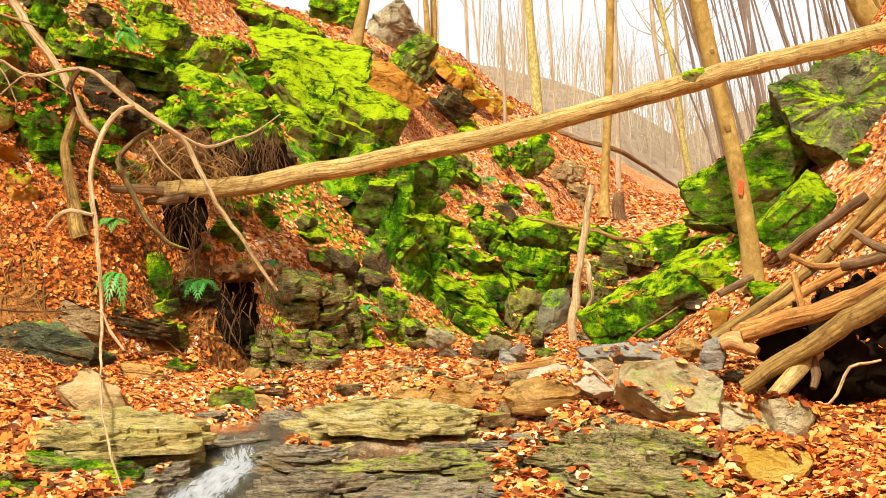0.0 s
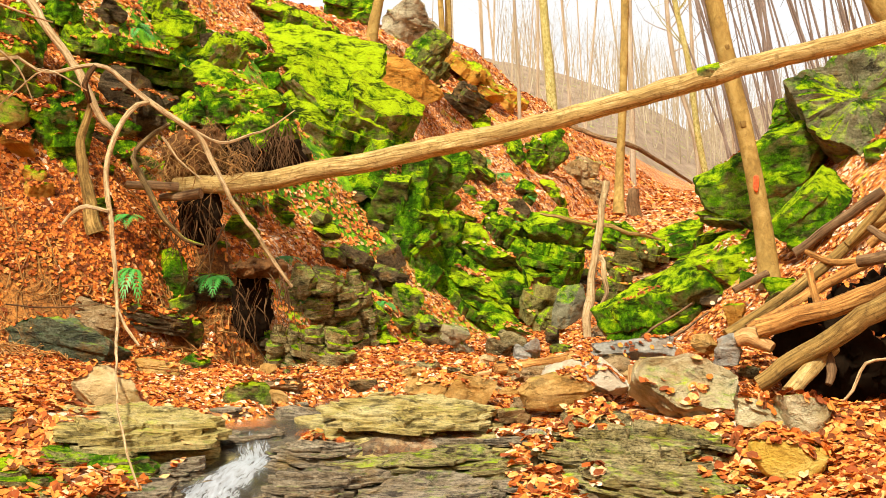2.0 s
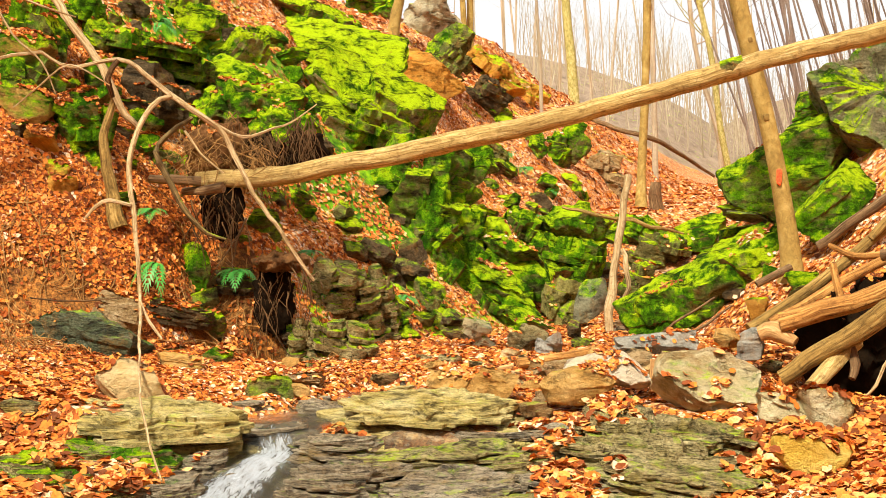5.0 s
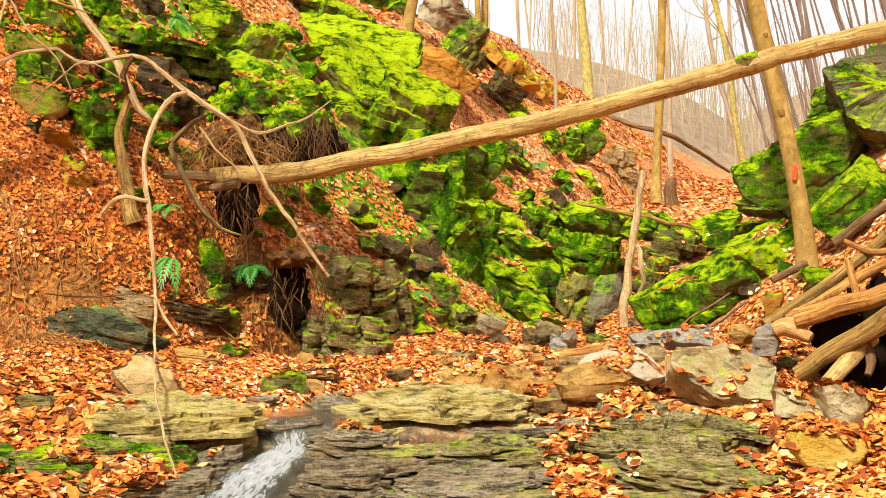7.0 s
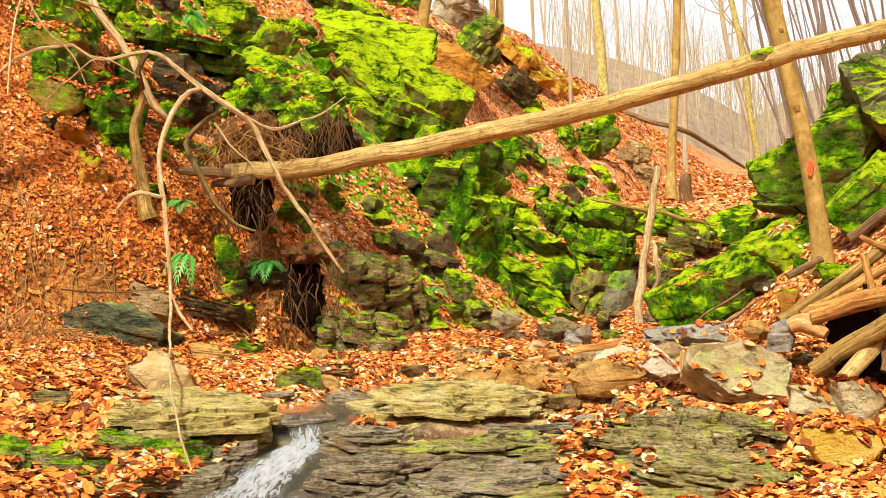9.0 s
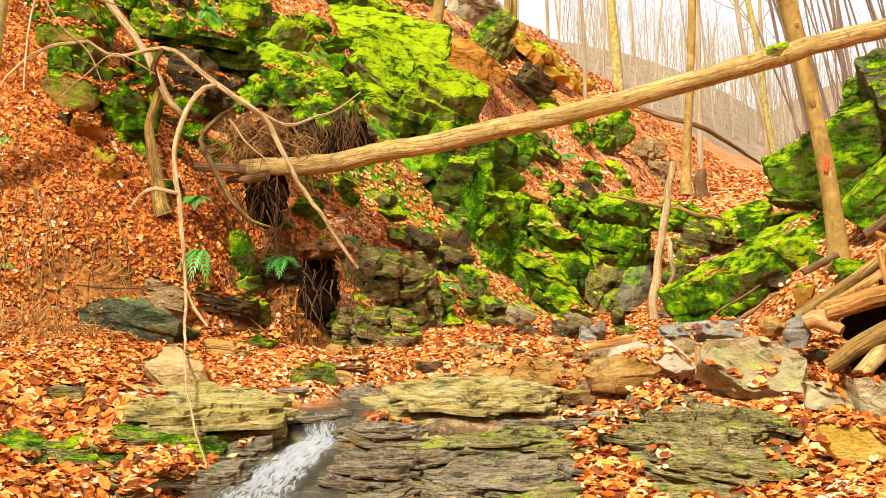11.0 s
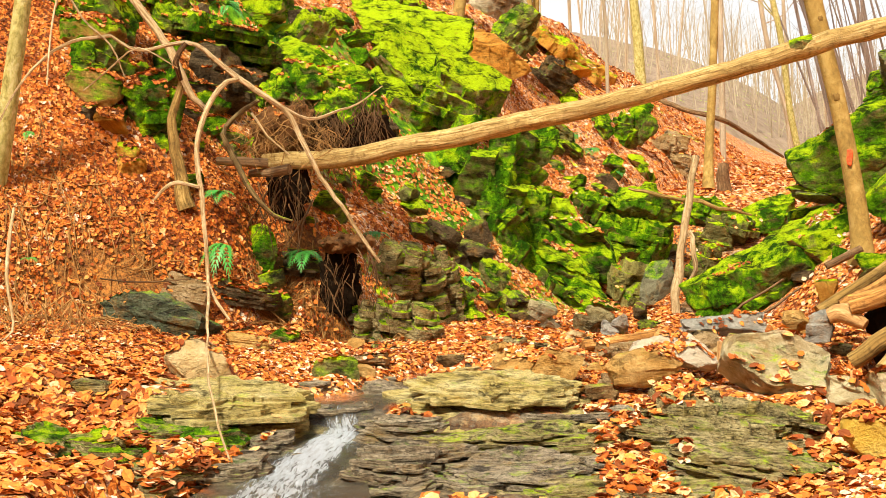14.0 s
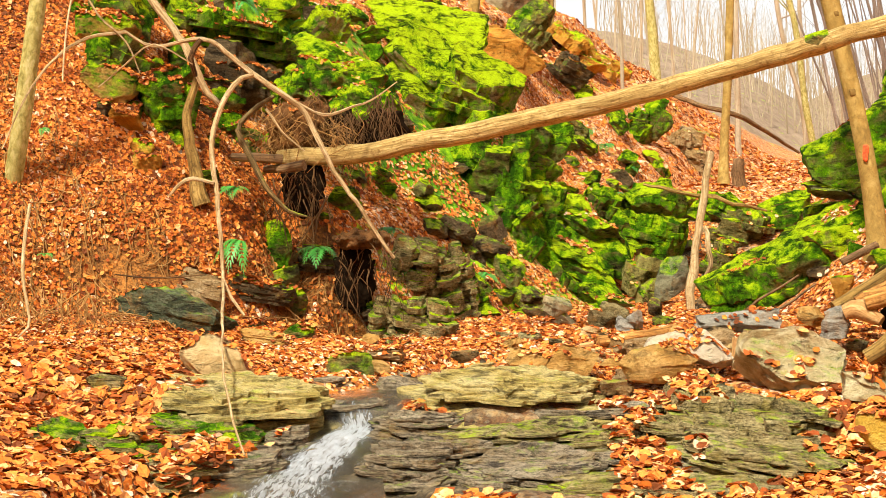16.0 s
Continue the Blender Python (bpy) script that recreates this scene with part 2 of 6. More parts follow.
def wood_material(name, dark, mid, light, moss=0.0, grain=26.0, along=(1, 1, 0.06), bump=0.01):
    """Bark or bare wood; the attribute "grain" runs round and along each stem."""
    n = Nodes(name)
    at = n.place(world_space=True)
    g = n.t.nodes.new("ShaderNodeAttribute")
    g.attribute_name = "grain"
    fit = n.t.nodes.new("ShaderNodeMapping")
    n.t.links.new(g.outputs["Vector"], fit.inputs["Vector"])
    fit.inputs["Scale"].default_value = along
    line = n.noise(fit.outputs[0], grain, 6, 0.7, 0.5)
    broad = n.noise(at, 3.0, 5, 0.7)
    colour = n.ramp(line, (0.34, dark), (0.5, mid), (0.66, light))
    colour = n.mix(n.ramp(broad, (0.35, 0.55), (0.6, 0.0)), colour, n.mix(0.5, dark, mid))
    colour = n.mix(n.ramp(n.noise(at, 16, 5, 0.75), (0.32, 0.7), (0.48, 0.0)), colour, dark)
    green = n.ramp(n.calc("ADD", n.calc("MULTIPLY", n.upward(), 0.2), n.noise(at, 3.0, 5, 0.7)), (0.86 - 0.5 * moss, 0.0), (0.98 - 0.5 * moss, 0.9))
    colour = n.mix(green, colour, n.mix(n.noise(at, 12, 3), MOSS_DARK, MOSS_LIGHT))
    return n.done(colour, 0.8, n.calc("ADD", line, n.calc("MULTIPLY", n.noise(at, 60, 3), 0.5)), bump, 0.9, 0.15)


log_bark = wood_material("dead_log_bark", (0.14, 0.07, 0.018), (0.54, 0.36, 0.115), (0.80, 0.60, 0.27), moss=0.14, bump=0.03, grain=55)
log_red = wood_material("reddish_rotten_wood", (0.09, 0.032, 0.008), (0.46, 0.21, 0.05), (0.74, 0.42, 0.13), moss=0.05, grain=45, bump=0.02)
log_moss = wood_material("mossy_log_bark", (0.06, 0.032, 0.009), (0.31, 0.18, 0.045), (0.54, 0.35, 0.11), moss=0.22, grain=45, bump=0.02)
log_dark = wood_material("dark_rotten_wood", (0.045, 0.024, 0.010), (0.19, 0.105, 0.045), (0.38, 0.24, 0.115), moss=0.16, grain=45)
beech_bark = wood_material("beech_bark", (0.20, 0.12, 0.03), (0.37, 0.235, 0.06), (0.50, 0.345, 0.11), moss=0.20, grain=8, along=(1, 1, 0.7))
beech_green = wood_material("algae_green_bark", (0.17, 0.14, 0.03), (0.46, 0.39, 0.12), (0.66, 0.56, 0.27), moss=0.28, grain=22, along=(1, 1, 0.5))
# Paler, greyer bark: the haze over far trees is put into its colour.
hazed_bark = wood_material("haze_toned_bark", (0.25, 0.18, 0.105), (0.42, 0.33, 0.215), (0.56, 0.47, 0.34), grain=12)
# Darker copy of the far bark, with shade put into its colour.
shade_toned_bark = wood_material("shaded_distant_bark", (0.11, 0.08, 0.06), (0.23, 0.17, 0.13), (0.36, 0.29, 0.23), grain=12)
branch_bark = wood_material("dead_branch_bark", (0.17, 0.09, 0.03), (0.50, 0.34, 0.16), (0.76, 0.60, 0.36), moss=0.10, grain=70, bump=0.015)
branch_moss = wood_material("mossy_branch_bark", (0.04, 0.022, 0.008), (0.16, 0.10, 0.035), (0.36, 0.25, 0.10), moss=0.46, grain=70)
root_bark = wood_material("root_bark", (0.025, 0.011, 0.004), (0.11, 0.055, 0.019), (0.26, 0.145, 0.06), grain=60)
straw_bark = wood_material("dry_rootlets", (0.08, 0.035, 0.010), (0.38, 0.19, 0.05), (0.60, 0.36, 0.13), grain=60)
cut_wood = wood_material("broken_wood", (0.20, 0.09, 0.03), (0.50, 0.28, 0.10), (0.72, 0.48, 0.22))
n = Nodes("orange_paint")
paint = n.done(n.mix(n.ramp(n.noise(n.place(), 40, 4), (0.4, 0.0), (0.6, 0.6)), (0.90, 0.06, 0.01), (0.70, 0.16, 0.04)), 0.6)
n = Nodes("fern_green")
fern_mat = n.done(n.mix(n.noise(n.place(), 9, 3), (0.018, 0.15, 0.015), (0.10, 0.42, 0.045)), 0.5, spec=0.4)
n = Nodes("fern_stalk")
stalk_mat = n.done(n.mix(n.noise(n.place(), 20, 3), (0.10, 0.09, 0.02), (0.22, 0.24, 0.05)), 0.6)
# Near-black earth: the deep shade of the hollows is put into its colour.
n = Nodes("shade_black_earth")
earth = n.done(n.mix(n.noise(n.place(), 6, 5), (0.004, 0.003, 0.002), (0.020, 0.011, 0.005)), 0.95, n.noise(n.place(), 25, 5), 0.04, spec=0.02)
n = Nodes("brown_soil")
soil_mat = n.done(n.mix(n.ramp(n.noise(n.place(world_space=True), 7, 6, 0.75), (0.35, 0.0), (0.65, 1.0)), (0.05, 0.022, 0.008), (0.30, 0.135, 0.045)), 0.95, n.noise(n.place(world_space=True), 28, 6, 0.75), 0.06, 1.0, 0.1)
n = Nodes("stream_water")
wat = n.place((1, 1, 1), world_space=True)
ripple = n.noise(wat, 24, 5, 0.6, 1.2)
flow = n.t.nodes.new("ShaderNodeAttribute")
flow.attribute_name = "flow"
streak = n.noise(flow.outputs["Vector"], 9, 5, 0.65, 0.8)
froth = n.ramp(n.calc("ADD", streak, n.calc("MULTIPLY", n.attr("foam"), 0.42)), (0.64, 0.0), (0.96, 0.95))
n.b.inputs["IOR"].default_value = 1.22
n.put(n.b.inputs["Transmission Weight"], n.calc("SUBTRACT", 0.92, froth))
fine_streak = n.noise(flow.outputs["Vector"], 30, 5, 0.7, 1.5)
froth = n.calc("MAXIMUM", froth, n.ramp(fine_streak, (0.56, 0.0), (0.72, 0.25)))
ripple = n.calc("ADD", ripple, n.calc("MULTIPLY", n.calc("ADD", streak, fine_streak), 0.9))
water_mat = n.done(n.mix(froth, (0.42, 0.42, 0.40), (0.88, 0.93, 0.97)), n.calc("ADD", 0.02, n.calc("MULTIPLY", froth, 0.5)), ripple, 0.05, 1.0, 0.12)


# -- relief: the shape of the gorge
def lattice(ix, iy, seed):
    h = (ix.astype(np.int64) * 374761393 + iy.astype(np.int64) * 668265263 + seed * 1442695041) & 0x7FFFFFFF
    h = ((h ^ (h >> 13)) * 1274126177) & 0x7FFFFFFF
    return ((h ^ (h >> 16)) & 0xFFFF) / 65535.0


def soft_noise(x, y, seed):
    """Smooth value noise, -1 to 1."""
    ix, iy = np.floor(x), np.floor(y)
    fx, fy = x - ix, y - iy
    fx, fy = fx * fx * (3 - 2 * fx), fy * fy * (3 - 2 * fy)
    a = lattice(ix, iy, seed) * (1 - fx) + lattice(ix + 1, iy, seed) * fx
    b = lattice(ix, iy + 1, seed) * (1 - fx) + lattice(ix + 1, iy + 1, seed) * fx
    return (a * (1 - fy) + b * fy) * 2 - 1


def fractal(x, y, seed, octaves=4):
    out, amp = 0.0, 0.55
    for k in range(octaves):
        out = out + amp * soft_noise(x * 2 ** k, y * 2 ** k, seed + 17 * k)
        amp *= 0.5
    return out


def dome(x, y, cx, cy, rx, ry):
    return np.exp(-((x - cx) / rx) ** 2 - ((y - cy) / ry) ** 2)


def left_foot(y):
    return np.interp(y, [-60, 6, 9, 10.5, 11.6, 12.5, 13.4, 15, 17, 20, 27, 35, 60, 120], [-3.2, -3.2, -3.6, -3.9, -3.4, -2.2, -1.0, 0.0, 1.1, 2.5, 4.5, 6.8, 13, 28])


def right_foot(y):
    return np.interp(y, [-60, 6, 9, 11, 13, 15, 17, 20, 24, 30, 35, 60, 120], [3.4, 3.5, 3.9, 3.8, 3.1, 2.9, 2.6, 3.3, 5.0, 7.0, 8.2, 14.5, 33])


def ground_height(x, y):
    bed = np.interp(y, [-60, 0, 6, 8.9, 9.4, 10.5, 12, 14, 18, 20.5, 22, 26, 35, 60, 120], [-2, -0.3, -0.05, -0.02, 0.2, 0.26, 0.36, 0.42, 0.5, 0.6, 1.5, 2.3, 3.0, 4.8, 6.5])
    foot = np.interp(y, [-60, 0, 6, 14, 20, 30, 60, 120], [-2, -0.2, 0.1, 0.42, 0.62, 2.4, 4.8, 6.5])
    z = bed + 0.13 * np.clip(-1.0 - x, 0, 3) + 0.08 * np.clip(x - 1.2, 0, 3) * (y < 14)
    u = np.clip(left_foot(y) - x, 0, None)
    k = np.interp(y, [9, 13, 20, 30, 60], [1.35, 0.98, 0.92, 0.9, 0.48])
    knee = np.interp(y, [13, 20, 27, 40], [7.0, 5.2, 4.5, 4.4])
    rise = k * np.minimum(u, knee) + 0.2 * np.clip(u - knee, 0, None)
    ledge = rise + np.interp(y, [12.5, 14.5], [0.02, 0.075]) * np.sin(rise * 7.0 + 2.2 * fractal(x * 0.5, y * 0.5, 5)) * np.clip(u, 0, 1)
    left = foot - 0.12 + ledge
    v = np.clip(x - right_foot(y), 0, None)
    right = foot - 0.05 + 0.72 * np.minimum(v, 9) + 0.11 * np.minimum(v, 4.5) ** 2 * np.interp(y, [12, 15, 40, 80], [1, 1, 0.6, 0.0])
    z = np.where(u > 0, np.maximum(z, left), z)
    z = np.where(v > 0, np.maximum(z, right), z)
    rough = np.clip(u + v, 0.25, 1.5)
    z = z + 0.16 * rough * fractal(x * 0.7, y * 0.7, 1) + 0.07 * fractal(x * 2.6, y * 2.6, 2) + 0.02 * fractal(x * 9, y * 9, 3, 2)
    # the channel of the stream
    mid = np.interp(y, [5, 6.2, 7.3, 8.2, 8.8, 9.15, 9.6, 9.9, 10.4, 10.7, 11.0, 11.6], [-1.2, -1.1, -1.15, -1.12, -1.02, -0.96, -0.98, -0.82, -0.58, -0.53, -0.48, -0.19])
    wide = np.interp(y, [6.2, 7.3, 8.2, 9.15, 9.6, 9.9, 10.4, 10.7, 11.6], [0.95, 0.72, 0.48, 0.26, 0.26, 0.40, 0.26, 0.16, 0.22])
    deep = np.interp(y, [5, 7.3, 8.2, 8.9, 9.3, 9.5, 10.4, 10.7, 11.0, 11.6], [-0.16, -0.13, -0.09, -0.05, 0.06, 0.155, 0.16, 0.195, 0.215, 0.23])
    t = np.clip((np.abs(x - mid) - wide) / 0.35, 0, 1) + (y > 11.7)
    z = np.where(t < 1, np.minimum(z, deep + 0.02 * fractal(x * 6, y * 6, 4, 2) + t * t * 0.5), z)
    # hollows under the bank, and the far side of the valley
    z = z - 0.55 * dome(x, y, -1.35, 13.25, 0.28, 0.35) - 0.9 * dome(x, y, 3.72, 10.95, 0.62, 0.6)
    z = z - 0.6 * dome(x, y, -2.1, 13.5, 0.25, 0.4)
    far = np.clip(y - 70, 0, 90)
    z = z - 0.13 * dome(x, y, 0.8, 8.5, 1.6, 1.0)
    z = z + np.clip(0.124 - 0.0045 * (x - 22), 0.08, 0.145) * far + 1.6 * np.clip(far / 40, 0, 1) * fractal(x * 0.02, y * 0.02, 9, 3)
    return z
# -- end relief


def part(name, mesh, material, parent=None, label=""):
    """Links a mesh (or a pair of vertices and faces) as one object, under its thing if one is given."""
    if not isinstance(mesh, bpy.types.Mesh):
        verts, faces, *grain = mesh
        mesh = bpy.data.meshes.new(name)
        mesh.from_pydata([tuple(map(float, v)) for v in verts], [], [tuple(map(int, f)) for f in faces])
        mesh.polygons.foreach_set("use_smooth", [True] * len(mesh.polygons))
        mesh.set_sharp_from_angle(angle=radians(38))
        if grain:
            mesh.attributes.new("grain", "FLOAT_VECTOR", "POINT").data.foreach_set("vector", np.asarray(grain[0], np.float32).ravel())
    if material and not mesh.materials:
        mesh.materials.append(material)
    ob = new(name, mesh)
    if parent:
        ob.parent = parent
    return tagged(ob, label)


def raw_mesh(name, verts, quads, smooth=True):
    """A large mesh from arrays: verts n x 3, faces m x 3 or m x 4."""
    me = bpy.data.meshes.new(name)
    verts, quads = np.asarray(verts, np.float32), np.asarray(quads, np.int32)
    k = quads.shape[1]
    me.vertices.add(len(verts))
    me.vertices.foreach_set("co", verts.ravel())
    me.loops.add(quads.size)
    me.loops.foreach_set("vertex_index", quads.ravel())
    me.polygons.add(len(quads))
    me.polygons.foreach_set("loop_start", np.arange(0, quads.size, k, dtype=np.int32))
    me.polygons.foreach_set("use_smooth", np.full(len(quads), smooth))
    me.update(calc_edges=True)
    return me


def noise3(p, scale, seed):
    """Cheap smooth noise for rocks, -1 to 1."""
    q = p * scale + seed * 7.31
    a = soft_noise(q[:, 0] + 0.31 * q[:, 2], q[:, 1] - 0.27 * q[:, 2], seed)
    b = soft_noise(q[:, 1] + 0.41 * q[:, 0], q[:, 2] + 0.11 * q[:, 1], seed + 3)
    c = soft_noise(q[:, 2] - 0.21 * q[:, 1], q[:, 0] + 0.37 * q[:, 2], seed + 5)
    return (a + b + c) / 1.8


def cube_grid(n):
    """Points of a cube's surface, -1 to 1, with n cells along an edge."""
    index, verts, faces = {}, [], []

    def vert(p):
        if p not in index:
            index[p] = len(verts)
            verts.append(p)
        return index[p]

    for axis in range(3):
        for side in (0, n):
            for i in range(n):
                for j in range(n):
                    ring = []
                    for a, b in ((i, j), (i + 1, j), (i + 1, j + 1), (i, j + 1)):
                        p = [a, b]
                        p.insert(axis, side)
                        ring.append(vert(tuple(p)))
                    faces.append(ring if (side == n) != (axis == 1) else ring[::-1])
    return np.array(verts) * 2.0 / n - 1.0, np.array(faces)


GRIDS = {}


def rock_mesh(sx, sy, sz, seed, n=16, boxy=0.6, cuts=9, steps=0.10, layers=6, rough=0.05, ridges=0.0):
    """An angular, layered stone: a rounded block with broken faces, stepped along its bedding."""
    if n not in GRIDS:
        GRIDS[n] = cube_grid(n)
    base, faces = GRIDS[n]
    rng = np.random.default_rng(seed)
    p = base.copy()
    ball = p / np.linalg.norm(p, axis=1)[:, None]
    p = p * boxy + ball * (1 - boxy) * 1.12
    p = p + 0.10 * np.stack([noise3(p, 1.3, seed + k) for k in range(3)], 1)
    for k in range(cuts):
        d = rng.normal(size=3) * (1, 1, 0.55)
        d /= np.linalg.norm(d)
        over = np.clip(p @ d - rng.uniform(0.58, 0.96), 0, None)
        p = p - over[:, None] * d
    half = np.array((sx, sy, sz)) / 2
    if steps:
        level = p[:, 2] + 0.16 * noise3(p, 1.1, seed + 40) + 0.12 * p[:, 0] * rng.uniform(-1, 1)
        edges = np.sort(rng.uniform(-1.1, 1.1, layers))
        which = np.searchsorted(edges, level)
        push = rng.uniform(-1, 0.6, layers + 1)[which] * steps
        push = push + 0.5 * steps * noise3(np.stack([p[:, 0], p[:, 1], which * 3.3], 1), 2.1, seed + 60)
        side = np.clip(1.25 - np.abs(p[:, 2]), 0.15, 1)
        p[:, :2] *= (1 + push * side)[:, None]
        joints = np.searchsorted(np.sort(rng.uniform(-1, 1, max(2, layers // 2))), p[:, 0] + 0.25 * noise3(p, 1.2, seed + 44))
        p[:, 1] *= 1 + steps * 0.9 * noise3(np.stack([joints * 3.7, which * 2.9, 0.0 * which], 1), 1.0, seed + 70)
    q = p * half
    m = float(np.cbrt(half[0] * half[1] * half[2]))
    nrm = q / (np.linalg.norm(q, axis=1)[:, None] + 1e-6)
    q = q + nrm * (rough * m * (noise3(q / m, 3.0, seed + 80) + 0.6 * noise3(q / m, 7.0, seed + 81)))[:, None]
    q[:, 2] += rough * m * 0.7 * noise3(q / m, 5.0, seed + 82)
    if ridges:
        # weathered edges of the thin beds, a few centimetres apart
        comb = q * (0.3, 0.9, 1.2) + 0.03 * noise3(q, 4.0, seed + 83)[:, None] + (0, 0.25, 0.45) * q[:, :1]
        edge = 0.55 - np.abs(noise3(comb, 15.0, seed + 84)) - 0.5 * np.abs(noise3(comb, 31.0, seed + 85))
        q = q + ridges * edge[:, None] * (nrm + (0, -0.4, 0.8))
    return q, faces


SOLIDS = []


def rock(name, x, y, z, sx, sz, deep=0.8, turn=(0, 0, 0), seed=1, mat=None, label="", category="rock", group="", **how):
    """One stone, sx wide, sz high and deep times as deep as wide, about its middle."""
    size = max(sx, sz)
    how.setdefault("n", 10 if size < 0.3 else 16 if size < 0.8 else 24 if size < 1.8 else 30)
    ob = part(name, rock_mesh(sx, sx * deep, sz, seed, **how), mat)
    ob.matrix_world = pose(x, y, z, *turn)
    SOLIDS.append((ob, pose(x, y, z, *turn)))
    return tagged(ob, label, category, group)


def plate_mesh(sx, sy, sz, seed, lamina=0.03, around=84, jag=0.10, rough=0.012, corners=8):
    """A slab broken from bedded rock: an angular outline, laminated edges, an uneven upper face."""
    rng = np.random.default_rng(seed)
    ang = np.arange(around) * 2 * np.pi / around
    lines = (np.arange(corners) + rng.uniform(-0.38, 0.38, corners)) * 2 * np.pi / corners
    reach = rng.uniform(0.70, 1.0, corners)
    base = np.min(reach[:, None] / np.clip(np.cos(ang[None] - lines[:, None]), 0.15, 1), 0)
    base = np.minimum(base, 1.2)
    cx, cy = sx / 2 * base * np.cos(ang), sy / 2 * base * np.sin(ang)
    far = np.hypot(cx, cy) + 1e-6
    ux, uy = cx / far, cy / far
    count = int(np.clip(round(sz / lamina), 2, 7))
    cuts = np.append(0, np.cumsum(rng.uniform(0.5, 1.5, count)))
    cuts = sz / 2 - sz * cuts / cuts[-1]
    amp = jag * min(sx, sy, 0.7)
    rings = []

    def outline(k, push):
        q = seed * 0.37 + k * 5.3
        d = amp * (0.7 * soft_noise(cx * 4 + q, cy * 4 - q, seed) + 0.5 * soft_noise(cx * 11 + q, cy * 11 + q, seed + 1) + 0.25 * soft_noise(cx * 27 - q, cy * 27, seed + 2)) + push
        return cx + ux * d, cy + uy * d

    pushes = rng.uniform(-1.0, 0.5, count) * amp * 0.9
    pushes[0] = -0.5 * amp
    ex, ey = outline(0, pushes[0])
    tilt = rng.normal(0, 0.03, 2)
    for f in (0.0, 0.22, 0.42, 0.6, 0.76, 0.9, 1.0):
        x, y = ex * f, ey * f
        h = rough * (1.4 * soft_noise(x * 3 + seed, y * 3, seed + 5) + 1.0 * soft_noise(x * 9, y * 9 + seed, seed + 6) + 0.5 * soft_noise(x * 24, y * 24, seed + 7))
        step = rough * 1.5 * np.floor(2.2 * soft_noise(x * 2.1 - seed, y * 4.2, seed + 8) + 0.5)
        rings.append(np.stack([x, y, cuts[0] + h + step * (f < 1) + tilt[0] * x + tilt[1] * y], 1))
    for k in range(count):
        x, y = outline(k, pushes[k])
        sag = tilt[0] * x + tilt[1] * y
        wave = 0.35 * rough * soft_noise(x * 6, y * 6, seed + 9)
        if k:
            rings.append(np.stack([x, y, cuts[k] + sag + wave], 1))
        rings.append(np.stack([x * 0.996, y * 0.996, cuts[k + 1] + sag * (k < count - 1) + wave], 1))
    rings.append(rings[-1] * (0.0, 0.0, 1.0))
    v = np.concatenate(rings)
    i, j = np.meshgrid(np.arange(around), np.arange(len(rings) - 1))
    a, b = (j * around + i).ravel(), (j * around + (i + 1) % around).ravel()
    return v, np.stack([a, a + around, b + around, b], 1)


def crag(name, x, y, z, sx, sz, deep=0.8, turn=(0, 0, 0), seed=1, mat=None, label="", category="rock", bed=0.2, cols=0, lean=0.3, **how):
    """An outcrop of broken beds, about its middle: slabs lie one on another, each a part of its own and set back from the one below."""
    rng = np.random.default_rng(seed + 500)
    root = new(name)
    m = pose(x, y, z, *turn)
    root.matrix_world = m
    rows = int(np.clip(round(sz / bed), 2, 9))
    hs = rng.uniform(0.6, 1.5, rows)
    hs *= sz / hs.sum()
    sy = sx * deep
    low = -sz / 2
    for r in range(rows):
        up = (r + 0.5) / rows
        wide = sx * rng.uniform(0.88, 1.08) * (1.08 - 0.25 * up)
        n = cols or (1 if wide < 0.55 else int(rng.integers(1, 3)))
        ws = rng.uniform(0.7, 1.3, n)
        ws *= wide / ws.sum()
        left = -wide / 2 + rng.uniform(-0.07, 0.07) * sx
        for w in ws:
            mesh = plate_mesh(w * 1.28, sy * rng.uniform(1.0, 1.25), hs[r] * 1.3, int(rng.integers(1, 9999)), **{"lamina": bed * 0.28, **how})
            ob = part("slab", mesh, mat, root)
            shift = rng.uniform(-0.12, 0.08) * sy + lean * sy * (up - 0.5)
            b = pose(left + w / 2, shift, low + hs[r] / 2 + rng.uniform(-0.1, 0.1) * hs[r], *rng.uniform(-5, 5, 2), rng.uniform(-14, 14))
            ob.matrix_local = b
            SOLIDS.append((ob, m @ b))
            left += w
        low += hs[r]
    return tagged(root, label, category)


